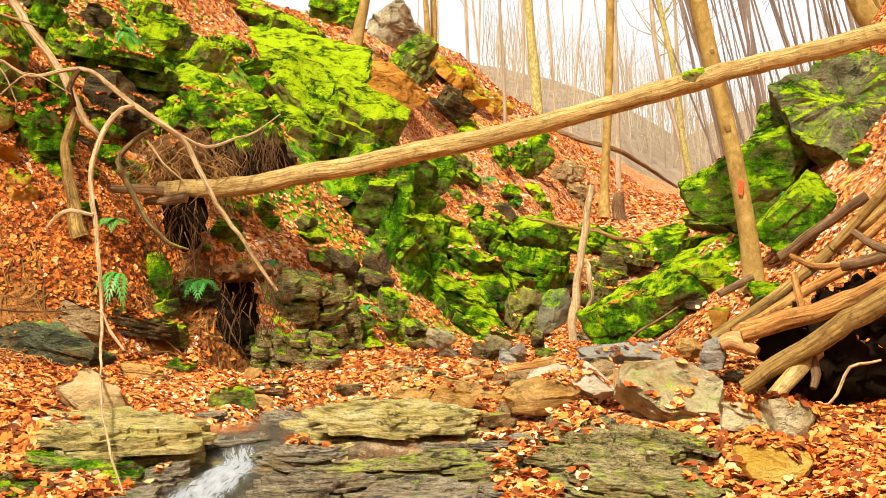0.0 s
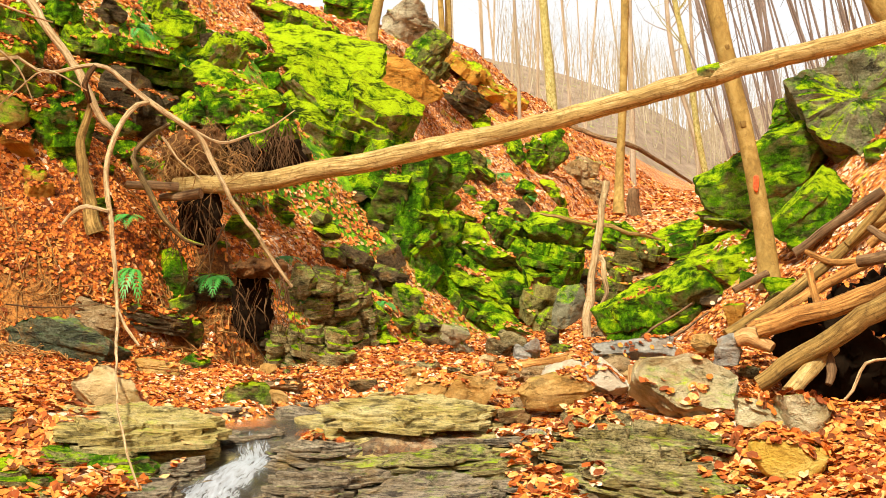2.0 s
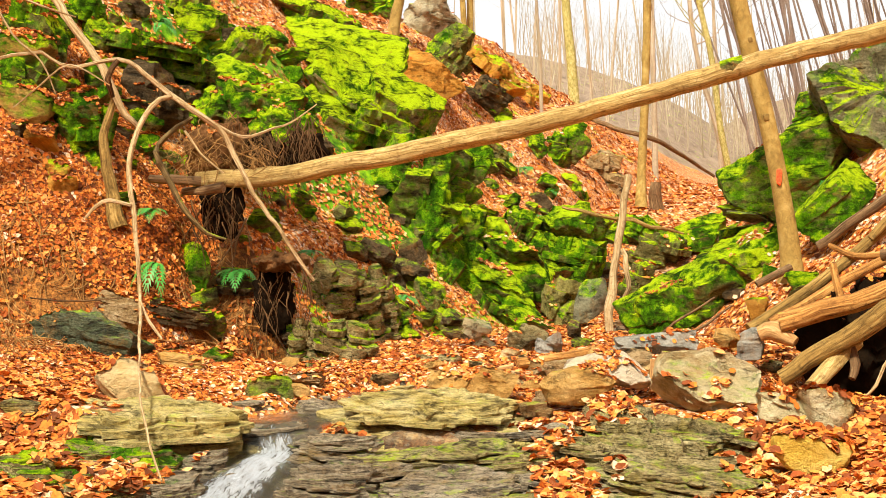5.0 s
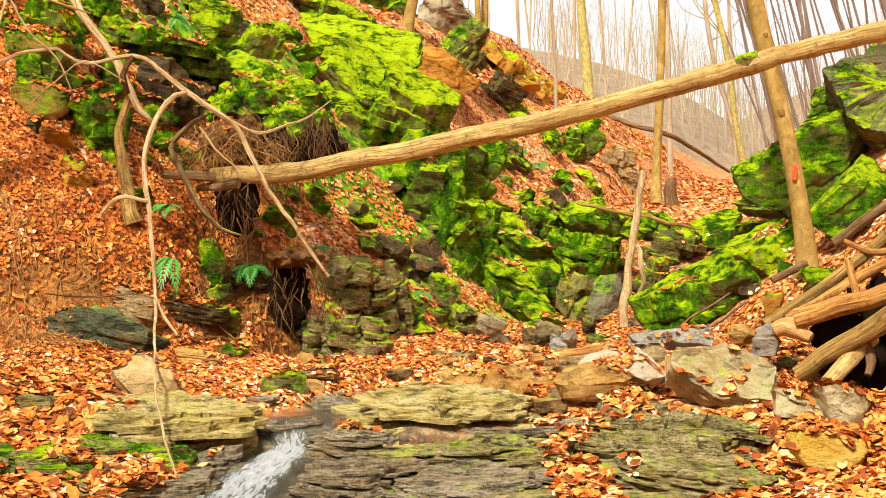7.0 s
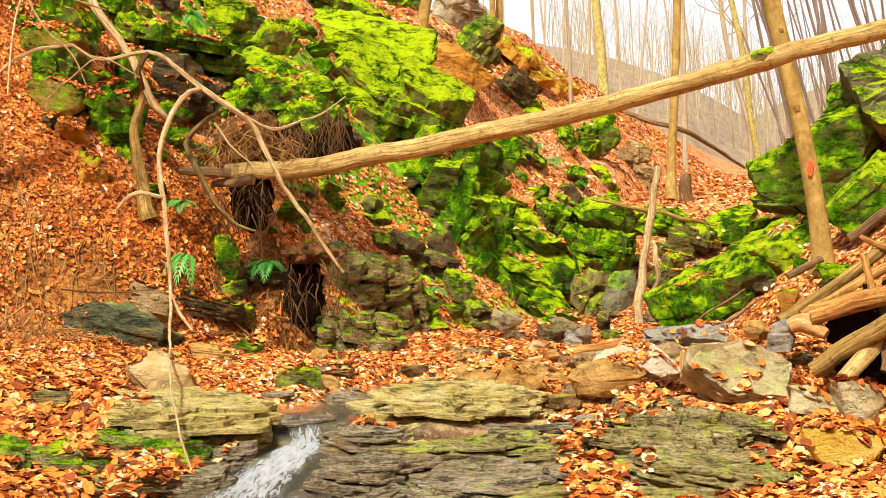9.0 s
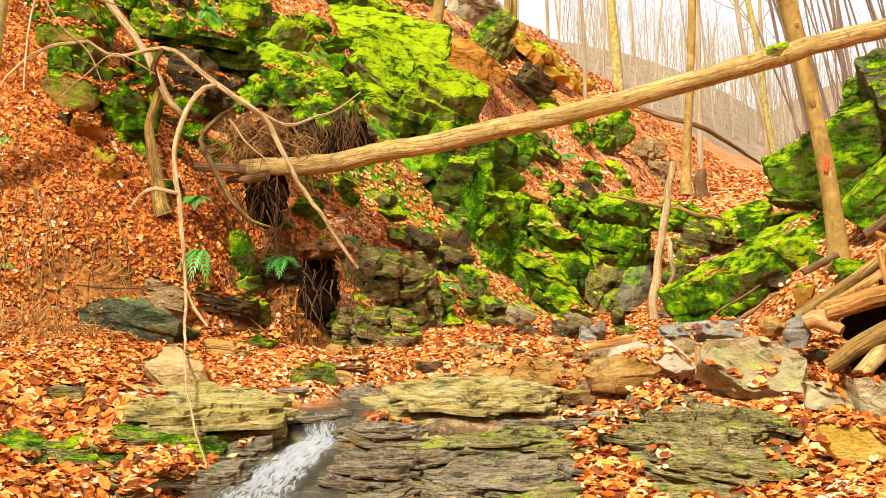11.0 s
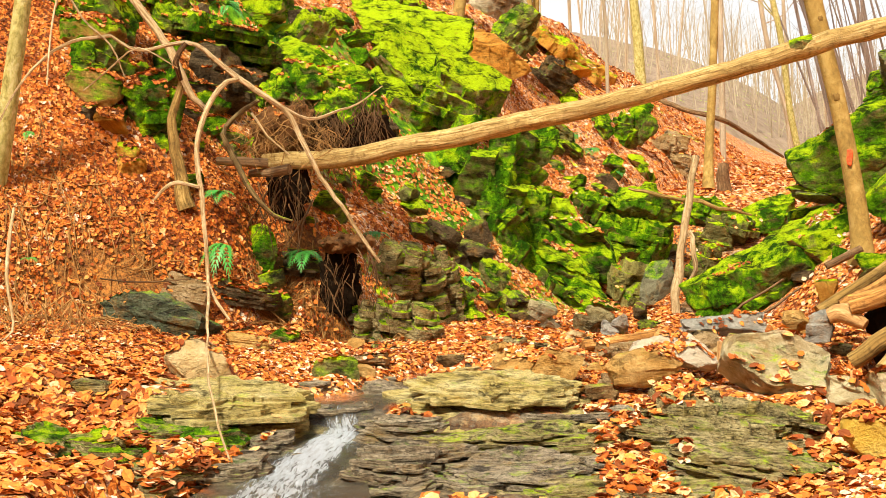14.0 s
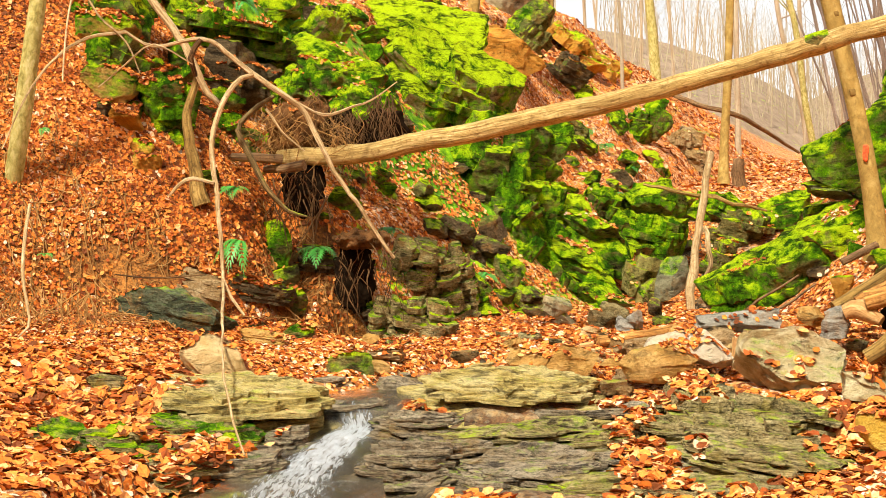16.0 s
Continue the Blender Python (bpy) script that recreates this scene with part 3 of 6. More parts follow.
def massif(name, x, y, z, sx, sz, deep=0.8, turn=(0, 0, 0), seed=1, mat=None, label="", category="rock", blocks=0, **how):
    """A mossy outcrop, about its middle: a few broad angular blocks that lean on one another along the dip, with split slabs between them."""
    rng = np.random.default_rng(seed + 900)
    root = new(name)
    m = pose(x, y, z, *turn)
    root.matrix_world = m
    blocks = blocks or int(np.clip(round(sx * sz / 0.16), 2, 5))
    sy = sx * deep
    spots = [((k + 0.5) / blocks - 0.5) for k in range(blocks)]
    rng.shuffle(spots)
    for k in range(blocks):
        w, h = sx * rng.uniform(0.5, 0.85), sz * rng.uniform(0.45, 0.85)
        up = ((k + 0.5) / blocks - 0.5) * 0.75
        size = (w, sy * rng.uniform(0.7, 1.0), h)
        if k % 3 == 2:
            mesh = plate_mesh(size[0] * 1.2, size[1] * 1.1, h * 0.7, int(rng.integers(1, 9999)), lamina=0.11, jag=0.16, rough=0.03)
            ob = part("slab", mesh, mat, root)
        else:
            big = max(size)
            mesh = rock_mesh(*size, int(rng.integers(1, 9999)), **{"n": 18 if big < 0.4 else 26 if big < 0.9 else 36, "boxy": 0.8, "steps": 0.09, "layers": 4, "rough": 0.075, "cuts": 13, **how})
            ob = part("block", mesh, mat, root)
        b = pose(spots[k] * sx * 0.55, (up * 0.5 + rng.uniform(-0.12, 0.12)) * sy, up * sz, rng.uniform(-8, 14), rng.uniform(-12, 16), rng.uniform(-25, 25))
        ob.matrix_local = b
        SOLIDS.append((ob, m @ b))
    return tagged(root, label, category)


def curve_through(points, radii, step=0.08):
    """A smooth line through the points, with the radii carried along it."""
    p, r = np.array(points, float), np.array(radii, float)
    pts = np.vstack([2 * p[0] - p[1], p, 2 * p[-1] - p[-2]])
    out, rad = [], []
    for k in range(len(p) - 1):
        a, b, c, d = pts[k:k + 4]
        m = max(2, int(np.linalg.norm(c - b) / step))
        for t in np.arange(m) / m:
            out.append(0.5 * (2 * b + (c - a) * t + (2 * a - 5 * b + 4 * c - d) * t * t + (3 * b - a - 3 * c + d) * t ** 3))
            rad.append(r[k] * (1 - t) + r[k + 1] * t)
    return np.vstack([out, p[-1]]), np.append(rad, r[-1])


def tube(points, radii, sides=8, step=0.08, wobble=0.0, seed=1, knots=0.0, crook=0.0):
    """A round stem through the points, closed at both ends."""
    line, rad = curve_through(points, radii, step)
    if crook:
        run = np.append(0, np.cumsum(np.linalg.norm(np.diff(line, axis=0), axis=1)))
        ease = np.clip(np.minimum(run, run[-1] - run) / 0.15, 0, 1) * crook
        for axis in range(3):
            bend = soft_noise(run * 3.1 + 5 * axis, 0 * run + seed, 11 + axis) + 0.5 * soft_noise(run * 8 + 5 * axis, 0 * run + seed, 15 + axis)
            line[:, axis] += bend * ease * np.maximum(rad, 0.008)
    tan = np.gradient(line, axis=0)
    tan /= np.linalg.norm(tan, axis=1)[:, None] + 1e-9
    ref = np.array((0, 0, 1.0)) if abs(tan[:, 2]).mean() < 0.8 else np.array((0, 1.0, 0))
    s = np.cross(tan, ref)
    s /= np.linalg.norm(s, axis=1)[:, None] + 1e-9
    b = np.cross(s, tan)
    ang = np.arange(sides) * 2 * np.pi / sides
    ring = s[:, None] * np.cos(ang)[None, :, None] + b[:, None] * np.sin(ang)[None, :, None]
    k = np.arange(len(line))[:, None] * step
    swell = 1 + wobble * (soft_noise(k * 2.2 + 0 * ang, np.cos(ang) * 1.3 + 3 + 0 * k, seed) + 0.6 * soft_noise(k * 7 + 0 * ang, np.sin(ang) * 2.5 + 9 + 0 * k, seed + 1))
    if knots:
        swell = swell + knots * np.clip(soft_noise(k * 3 + 0 * ang, ang * 1.2 + 0 * k, seed + 2) - 0.55, 0, 1)
    v = (line[:, None] + ring * (rad[:, None] * swell)[:, :, None]).reshape(-1, 3)
    faces = []
    for i in range(len(line) - 1):
        for j in range(sides):
            a, c = i * sides + j, i * sides + (j + 1) % sides
            faces.append((a, c, c + sides, a + sides))
    faces.append(tuple(range(sides))[::-1])
    faces.append(tuple(range((len(line) - 1) * sides, len(line) * sides)))
    run = np.append(0, np.cumsum(np.linalg.norm(np.diff(line, axis=0), axis=1)))
    grain = np.stack([rad[:, None] * np.cos(ang) + 3.1 * seed, rad[:, None] * np.sin(ang) + 0 * k, run[:, None] + 0 * ang], 2)
    return v, faces, grain.reshape(-1, 3)


def joined(pieces):
    verts, faces, grain, at = [], [], [], 0
    for v, f, g in pieces:
        verts.extend(v)
        grain.append(g)
        faces.extend([tuple(i + at for i in q) for q in f])
        at += len(v)
    return verts, faces, np.concatenate(grain)


def stem(name, points, radii, mat, label, category, group="", sides=10, wobble=0.12, seed=1, knots=0.0, step=0.08, parent=None, crook=0.9):
    """A branch, root or log as a thing; its origin lies at its first point."""
    p0 = np.array(points[0], float)
    ob = part(name, tube(np.array(points) - p0, radii, sides, step, wobble, seed, knots, crook), mat, parent)
    ob.location = p0 - np.array(parent.location) if parent else p0
    return tagged(ob, label, category, group) if not parent else ob


# ---- the ground: one sheet, fine in the gorge and coarse far off ----
def spaced(a, b, step, far_low, far_high, growth=1.13):
    mid = list(np.arange(a, b, step))
    low, high, d = [a], [mid[-1]], step
    while low[-1] > far_low:
        d *= growth
        low.append(low[-1] - d)
    d = step
    while high[-1] < far_high:
        d *= growth
        high.append(high[-1] + d)
    return np.array(low[:0:-1] + mid + high[1:])


gx = spaced(-7.0, 7.0, 0.06, -700, 700)
gy = spaced(6.0, 24.0, 0.06, -80, 1600, 1.06)
X, Y = np.meshgrid(gx, gy)
Z = ground_height(X, Y)
nx, ny = len(gx), len(gy)
i, j = np.meshgrid(np.arange(nx - 1), np.arange(ny - 1))
c = (j * nx + i).ravel()
me = raw_mesh("ground", np.stack([X.ravel(), Y.ravel(), Z.ravel()], 1), np.stack([c, c + 1, c + nx + 1, c + nx], 1))
# where the floor is bare earth, stony or mossy, and where haze is painted on it
bare = 0.9 * dome(X, Y, -4.0, 11.4, 1.2, 0.9) + 0.8 * dome(X, Y, -1.7, 13.4, 0.9, 0.7) + 0.9 * dome(X, Y, -4.6, 10.4, 0.9, 1.2) + 1.2 * dome(X, Y, 3.8, 11.0, 0.8, 0.7) + dome(X, Y, -2.05, 13.5, 0.4, 0.5) + 0.8 * dome(X, Y, -3.2, 12.2, 0.6, 0.4) + 1.3 * dome(X, Y, -3.9, 11.9, 0.5, 0.35) + 1.3 * dome(X, Y, -3.4, 12.2, 0.5, 0.3) + dome(X, Y, -3.1, 12.45, 0.3, 0.25)
stony = np.clip(1.2 * dome(X, Y, -0.2, 8.3, 1.5, 1.3) + dome(X, Y, -0.5, 10.2, 0.9, 0.8) + 1.1 * dome(X, Y, 3.0, 21, 1.2, 1.6), 0, 1)
mossy = np.clip(0.6 * dome(X, Y, 0.3, 18.5, 1.8, 2.6) + 0.9 * dome(X, Y, -2.4, 17.0, 2.4, 2.2), 0, 1) - dome(X, Y, -3.5, 11.9, 0.9, 0.6)
wet = np.clip(1.6 - np.abs(X - np.interp(Y, [5, 6.2, 7.3, 8.2, 8.8, 9.15, 9.6, 9.9, 10.4, 10.7, 11.0, 11.6], [-1.2, -1.1, -1.15, -1.12, -1.02, -0.96, -0.98, -0.82, -0.58, -0.53, -0.48, -0.19])) / np.interp(Y, [7.3, 8.2, 9.2, 11.6], [0.55, 0.4, 0.28, 0.22]), 0, 1) * (Y < 11.8) * (Y > 5)
for key, field in (("wet", wet), ("bare", bare), ("stony", stony), ("mossy", mossy), ("painted_haze", np.clip((Y - 60) / 12, 0, 1))):
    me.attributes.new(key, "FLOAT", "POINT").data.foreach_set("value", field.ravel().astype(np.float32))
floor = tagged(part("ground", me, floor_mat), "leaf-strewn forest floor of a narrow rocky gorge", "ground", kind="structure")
SOLIDS.append((floor, Matrix()))

# ---- bedrock and stones along the stream ----
crag("bedrock_ledge", -1.78, 9.350, 0.137, 1.12, 0.372, 0.8, (7, 3, -6), 11, rock_pale, "layered yellow-green schist ledge beside the small waterfall", "rock ledge", bed=0.13, jag=0.2, lean=0.55, cols=1)
crag("bedrock_ledge", -1.92, 8.78, 0.03, 0.72, 0.26, 0.7, (5, 4, 4), 12, rock_green, "low mossy schist ledge strewn with leaves at the water", "rock ledge", bed=0.075, jag=0.2, lean=0.55)
crag("bedrock_ledge", -2.42, 7.95, 0.03, 0.90, 0.28, 0.7, (4, 3, 3), 13, rock_green, "mossy brown schist ledge under fallen leaves", "rock ledge", bed=0.075, jag=0.2, lean=0.5)
crag("bedrock_ledge", -1.977, 7.700, -0.055, 0.606, 0.236, 0.7, (0, -3, 8), 14, rock_bed, "flat dark schist ledge at the pool's edge", "rock ledge", bed=0.075, jag=0.13)
crag("bedrock_ledge", 0.02, 9.650, 0.160, 1.380, 0.336, 0.6, (9, 2, 3), 15, rock_pale, "pale lichen-covered schist slab beside the stream", "rock ledge", bed=0.10, jag=0.2, lean=0.55, cols=1)
crag("bedrock_ledge", 0.077, 9.050, -0.037, 1.613, 0.263, 0.55, (3, 1, -3), 16, rock_bed, "low layered grey schist slab along the stream", "rock ledge", bed=0.075, jag=0.2, lean=0.55)
crag("bedrock_ledge", 0.52, 8.300, -0.131, 1.75, 0.275, 0.45, (2, 0, 2), 17, rock_wet, "wet dark layered bedrock shelf in the stream", "rock ledge", bed=0.075, jag=0.13)
crag("bedrock_ledge", 0.593, 9.500, 0.069, 0.866, 0.197, 0.6, (0, 3, 8), 18, rock_wet, "dark flat schist plates stepping down to water", "rock ledge", bed=0.075, jag=0.13)
crag("bedrock_ledge", 0.804, 8.800, -0.022, 0.875, 0.219, 0.6, (0, -2, -5), 19, rock_bed, "broken grey schist plates with leaves in their joints", "rock ledge", bed=0.075, jag=0.13)
crag("bedrock_ledge", 1.60, 9.15, -0.02, 1.20, 0.46, 0.85, (4, 4, -4), 20, rock_bed, "broad humped schist outcrop with yellow moss and leaves", "rock ledge", bed=0.085, jag=0.2, rough=0.03, lean=0.95)
crag("bedrock_ledge", 1.45, 8.72, -0.05, 0.95, 0.30, 0.7, (3, 6, 10), 24, rock_bed, "stepped mossy schist beds in front of the hump", "rock ledge", bed=0.07, jag=0.2, rough=0.025, lean=0.8)
crag("bedrock_ledge", 1.205, 8.800, 0.051, 0.729, 0.219, 0.7, (8, 5, 6), 53, rock_bed, "layered schist plates at the foot of a hump", "rock ledge", bed=0.075, jag=0.13)
rock("stone", -0.646, 9.300, 0.082, 0.324, 0.193, 0.7, (10, 10, 6), 54, rock_wet, "wet dark rock beside the small waterfall", "stone")
crag("bedrock_ledge", -0.42, 8.550, -0.05, 0.85, 0.211, 0.6, (3, 2, 5), 51, rock_wet, "wet layered bedrock at the side of the cascade", "rock ledge", bed=0.075, jag=0.13)
crag("bedrock_ledge", 0.907, 7.800, -0.135, 1.358, 0.226, 0.5, (3, 2, -4), 52, rock_bed, "leaf-strewn schist shelf above the pool", "rock ledge", bed=0.075, jag=0.13)
crag("bedrock_ledge", 1.673, 8.400, -0.097, 1.149, 0.313, 0.6, (8, 3, 5), 21, rock_bed, "layered mossy schist shelf below the humped outcrop", "rock ledge", bed=0.075, jag=0.13)
rock("stone", -2.08, 9.85, 0.455, 0.50, 0.25, 0.7, (22, 20, 10), 22, rock_buff, "slanted tan slab of schist lying on leaves", "stone")
rock("stone", -1.175, 10.600, 0.293, 0.439, 0.329, 0.8, (0, -8, 0), 23, rock_half, "grey stone with a bright green moss cap", "stone")
rock("stone", -0.774, 10.400, 0.245, 0.474, 0.147, 0.6, (0, 4, 4), 24, rock_wet, "flat dark wet schist slab at the water's edge", "stone", steps=0.15)
rock("stone", -1.308, 10.200, 0.238, 0.380, 0.148, 0.7, (0, -3, 2), 25, rock_wet, "thin wet schist plate beside the pool", "stone", steps=0.15)
rock("stone", 2.49, 8.5, 0.135, 0.54, 0.27, 0.7, (14, 18, 0), 26, rock_yellow, "yellow-ochre oval stone among orange leaves", "stone", cuts=4, boxy=0.12, steps=0.03, rough=0.06, n=26)
ob = part("boulder", plate_mesh(0.86, 0.50, 0.34, 1274, lamina=0.12, jag=0.08, rough=0.014, corners=6), rock_block)
ob.matrix_world = pose(2.12, 9.93, 0.47, 58, 13, -4)
SOLIDS.append((ob, ob.matrix_world.copy()))
tagged(ob, "large angular pale grey schist block with mossy edge", "boulder")
rock("stone", 2.514, 9.500, 0.349, 0.551, 0.236, 0.7, (0, 16, 0), 28, rock_block, "tilted grey slab leaning on a boulder", "stone", boxy=0.8)
rock("boulder", 2.785, 9.300, 0.313, 0.378, 0.355, 0.9, (0, 0, 20), 29, rock_block, "squat grey block with flat broken faces", "boulder", boxy=0.85, steps=0.05)
rock("stone", 1.173, 10.150, 0.43, 0.52, 0.25, 0.7, (8, -4, 0), 30, rock_brown, "rounded red-brown stone resting on leaves", "stone", cuts=4, boxy=0.25, steps=0.04)
rock("stone", 1.43, 10.450, 0.53, 0.76, 0.22, 0.6, (30, 7, 0), 31, rock_white, "flat whitish-tan slab behind a brown stone", "stone", boxy=0.7, steps=0.04)
rock("stone", 0.27, 10.700, 0.385, 0.46, 0.22, 0.8, (0, 4, 0), 32, rock_brown, "low brown stone half sunk in leaves", "stone", boxy=0.6)
rock("stone", 0.56, 10.500, 0.40, 0.42, 0.24, 0.7, (0, 14, 0), 33, rock_brown, "slanting layered brown stone", "stone", steps=0.12)
rock("stone", 2.032, 11.600, 0.65, 0.80, 0.16, 0.32, (2, -4, 4), 34, rock_blue, "long flat blue-grey slab lying across stones", "stone", boxy=0.8)
rock("stone", 1.766, 11.500, 0.518, 0.334, 0.191, 0.8, (0, 0, 0), 35, rock_tan, "small tan stone under a grey slab", "stone")
rock("stone", 1.544, 12.000, 0.515, 0.209, 0.149, 0.8, (0, 0, 0), 36, rock_brown, "small brown stone in the stone row", "stone")
rock("stone", 2.110, 11.300, 0.510, 0.281, 0.159, 0.8, (0, 8, 0), 37, rock_tan, "small tan stone in the stone row", "stone")
rock("stone", 1.204, 11.600, 0.448, 0.337, 0.125, 0.8, (0, -6, 0), 38, rock_tan, "flat pale stone beside a fallen stick", "stone")
rock("stone", 2.762, 11.400, 0.654, 0.302, 0.274, 0.8, (0, 0, 10), 39, rock_blue, "blue-grey angular stone beneath the log pile", "stone")
rock("stone", 2.668, 11.800, 0.676, 0.245, 0.176, 0.8, (0, 0, 0), 40, rock_brown, "brown stone beneath the log pile", "stone")
rock("stone", 2.720, 8.000, 0.034, 0.431, 0.133, 0.6, (0, 3, 0), 41, rock_bed, "flat dark schist plate under leaves", "stone")
rock("stone", 3.154, 9.000, 0.150, 0.224, 0.075, 0.8, (0, 3, 0), 42, rock_slate, "thin grey stone poking out of leaves", "stone")
rock("stone", -2.735, 9.300, 0.329, 0.308, 0.162, 0.8, (0, 8, 0), 43, rock_bed, "brown layered stone poking out of leaves", "stone", steps=0.15)
rock("stone", -1.748, 11.900, 0.522, 0.325, 0.158, 0.8, (0, 6, 0), 44, rock_half, "low stone with mossy top among leaves", "stone")
rock("stone", -0.302, 11.300, 0.370, 0.234, 0.103, 0.8, (0, 0, 0), 45, rock_tan, "small flat stone at the stream", "stone")
rock("stone", 0.748, 10.000, 0.260, 0.373, 0.091, 0.8, (0, -6, 5), 46, rock_tan, "thin pinkish schist plate", "stone")
rock("stone", -0.132, 10.800, 0.303, 0.269, 0.134, 0.8, (0, -6, 5), 47, rock_pale, "pale stone beside the upper pool", "stone")
rock("stone", -2.047, 11.500, 0.518, 0.429, 0.114, 0.8, (0, 6, 5), 48, rock_brown, "low brown schist plate in the leaves", "stone")
rock("stone", -0.926, 11.200, 0.379, 0.371, 0.121, 0.8, (0, -4, 5), 49, rock_tan, "low tan schist plate in the leaves", "stone")
rock("stone", 0.499, 10.000, 0.231, 0.290, 0.108, 0.8, (0, 6, 5), 50, rock_tan, "thin reddish schist plate beside leaves", "stone")
# ---- rocks of the left bank ----
rock("bank_rock", -2.798, 11.750, 0.679, 1.096, 0.409, 0.5, (0, 13, -8), 60, rock_film, "dark layered rock with green film in the bank", "rock", boxy=0.8, steps=0.07, cuts=8, ridges=0.012, n=36)
crag("bank_rock", -2.787, 12.464, 0.832, 0.517, 0.258, 0.5, (0, 14, 0), 61, rock_tan, "tan slab on top of a dark bank rock", "rock", bed=0.11)
crag("bank_rock", -2.317, 12.865, 0.867, 0.693, 0.181, 0.6, (0, 14, 0), 62, rock_dark, "dark overhanging schist plate in the bank", "rock", bed=0.11)
rock("bank_rock", -1.98, 13.05, 0.74, 0.36, 0.24, 0.7, (16, 12, -10), 63, rock_half, "mossy yellow-green block in the bank", "rock", boxy=0.6, steps=0.08, n=20)
rock("bank_rock", -2.25, 13.42, 1.27, 0.36, 0.50, 0.8, (8, 4, 15), 64, rock_moss, "upright mossy rock below the fallen trunk", "rock", boxy=0.5, steps=0.05, rough=0.07, n=24)
crag("bank_rock", -2.133, 13.632, 1.089, 0.192, 0.169, 0.8, (0, 4, 0), 65, rock_tan, "small tan stone beside a mossy rock", "rock", bed=0.11)
crag("bank_rock", -1.869, 13.686, 1.145, 0.397, 0.227, 0.8, (0, 4, 0), 66, rock_dark, "dark stone under a fern", "rock", bed=0.11)
crag("bank_rock", -0.949, 14.358, 1.043, 0.536, 0.476, 0.8, (12, 10, 10), 67, rock_strata, "fractured brown rock with moss on the bank's end", "rock", bed=0.17, jag=0.18, lean=0.5, cols=2)
crag("bank_rock", -0.657, 14.484, 0.800, 0.480, 0.540, 0.8, (12, -8, 10), 68, rock_strata, "stacked brown blocks at the bank's end", "rock", bed=0.17, jag=0.18, lean=0.5, cols=2)
crag("bank_rock", -0.686, 13.300, 0.491, 0.551, 0.386, 0.7, (12, 8, -8), 69, rock_strata, "dark layered foot of the rock bank", "rock", bed=0.17, jag=0.18, lean=0.5, cols=2)
crag("bank_rock", -0.488, 14.802, 0.848, 0.429, 0.736, 0.7, (12, -12, 10), 70, rock_strata, "tall mossy brown block at the bank's end", "rock", bed=0.17, jag=0.18, lean=0.5, cols=2)
crag("bank_rock", -1.108, 13.400, 0.567, 0.333, 0.333, 0.7, (12, 8, 10), 71, rock_strata, "dark grey slab under hanging roots", "rock", bed=0.17, jag=0.18, lean=0.5, cols=2)
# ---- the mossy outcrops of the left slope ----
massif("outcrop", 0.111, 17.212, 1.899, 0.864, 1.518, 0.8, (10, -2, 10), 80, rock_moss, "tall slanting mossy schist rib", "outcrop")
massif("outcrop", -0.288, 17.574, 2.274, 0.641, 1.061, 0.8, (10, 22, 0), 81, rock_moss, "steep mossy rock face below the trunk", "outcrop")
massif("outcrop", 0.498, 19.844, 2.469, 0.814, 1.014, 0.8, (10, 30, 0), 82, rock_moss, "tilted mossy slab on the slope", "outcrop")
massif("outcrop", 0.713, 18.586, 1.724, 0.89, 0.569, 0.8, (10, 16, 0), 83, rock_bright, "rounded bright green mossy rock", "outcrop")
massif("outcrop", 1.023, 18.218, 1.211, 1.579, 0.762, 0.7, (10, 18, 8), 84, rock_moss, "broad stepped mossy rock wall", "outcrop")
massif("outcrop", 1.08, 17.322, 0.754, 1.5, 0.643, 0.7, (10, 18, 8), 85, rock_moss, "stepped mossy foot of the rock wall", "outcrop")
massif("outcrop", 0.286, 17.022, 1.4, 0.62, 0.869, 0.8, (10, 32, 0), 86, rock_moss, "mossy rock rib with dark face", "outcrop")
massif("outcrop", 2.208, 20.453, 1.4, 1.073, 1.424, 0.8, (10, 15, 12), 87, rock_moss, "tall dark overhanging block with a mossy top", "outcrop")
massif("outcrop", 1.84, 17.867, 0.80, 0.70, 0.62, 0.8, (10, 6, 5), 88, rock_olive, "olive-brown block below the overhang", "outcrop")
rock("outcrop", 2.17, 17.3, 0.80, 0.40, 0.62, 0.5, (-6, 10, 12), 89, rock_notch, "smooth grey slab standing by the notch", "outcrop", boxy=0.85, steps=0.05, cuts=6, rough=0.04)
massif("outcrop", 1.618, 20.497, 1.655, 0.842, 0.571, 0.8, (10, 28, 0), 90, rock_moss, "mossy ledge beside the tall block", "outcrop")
massif("outcrop", -0.262, 15.976, 1.201, 0.656, 0.297, 0.7, (10, 30, 0), 91, rock_dark, "dark schist ledge poking out of leaves", "outcrop")
massif("outcrop", -0.646, 15.671, 1.432, 0.785, 0.32, 0.7, (10, 30, 0), 92, rock_dark, "dark slanted schist ledge in the leaves", "outcrop")
massif("outcrop", -0.863, 16.076, 1.833, 0.586, 0.299, 0.7, (10, 24, 0), 93, rock_half, "half mossy ledge in the leaves", "outcrop")
massif("outcrop", -1.366, 15.731, 1.987, 0.502, 0.321, 0.7, (10, 16, 0), 94, rock_moss, "dark mossy stone under the fallen trunk", "outcrop")
massif("outcrop", 0.135, 15.872, 0.808, 0.724, 0.368, 0.7, (10, 24, 0), 95, rock_half, "brown rock ledge with small ferns", "outcrop")
massif("outcrop", -0.246, 15.003, 0.654, 0.616, 0.418, 0.7, (10, 24, 0), 96, rock_half, "fractured ledge above the stream", "outcrop")
massif("outcrop", 0.375, 14.942, 0.595, 0.544, 0.278, 0.7, (10, 22, 0), 97, rock_dark, "dark low ledge above the stream", "outcrop")
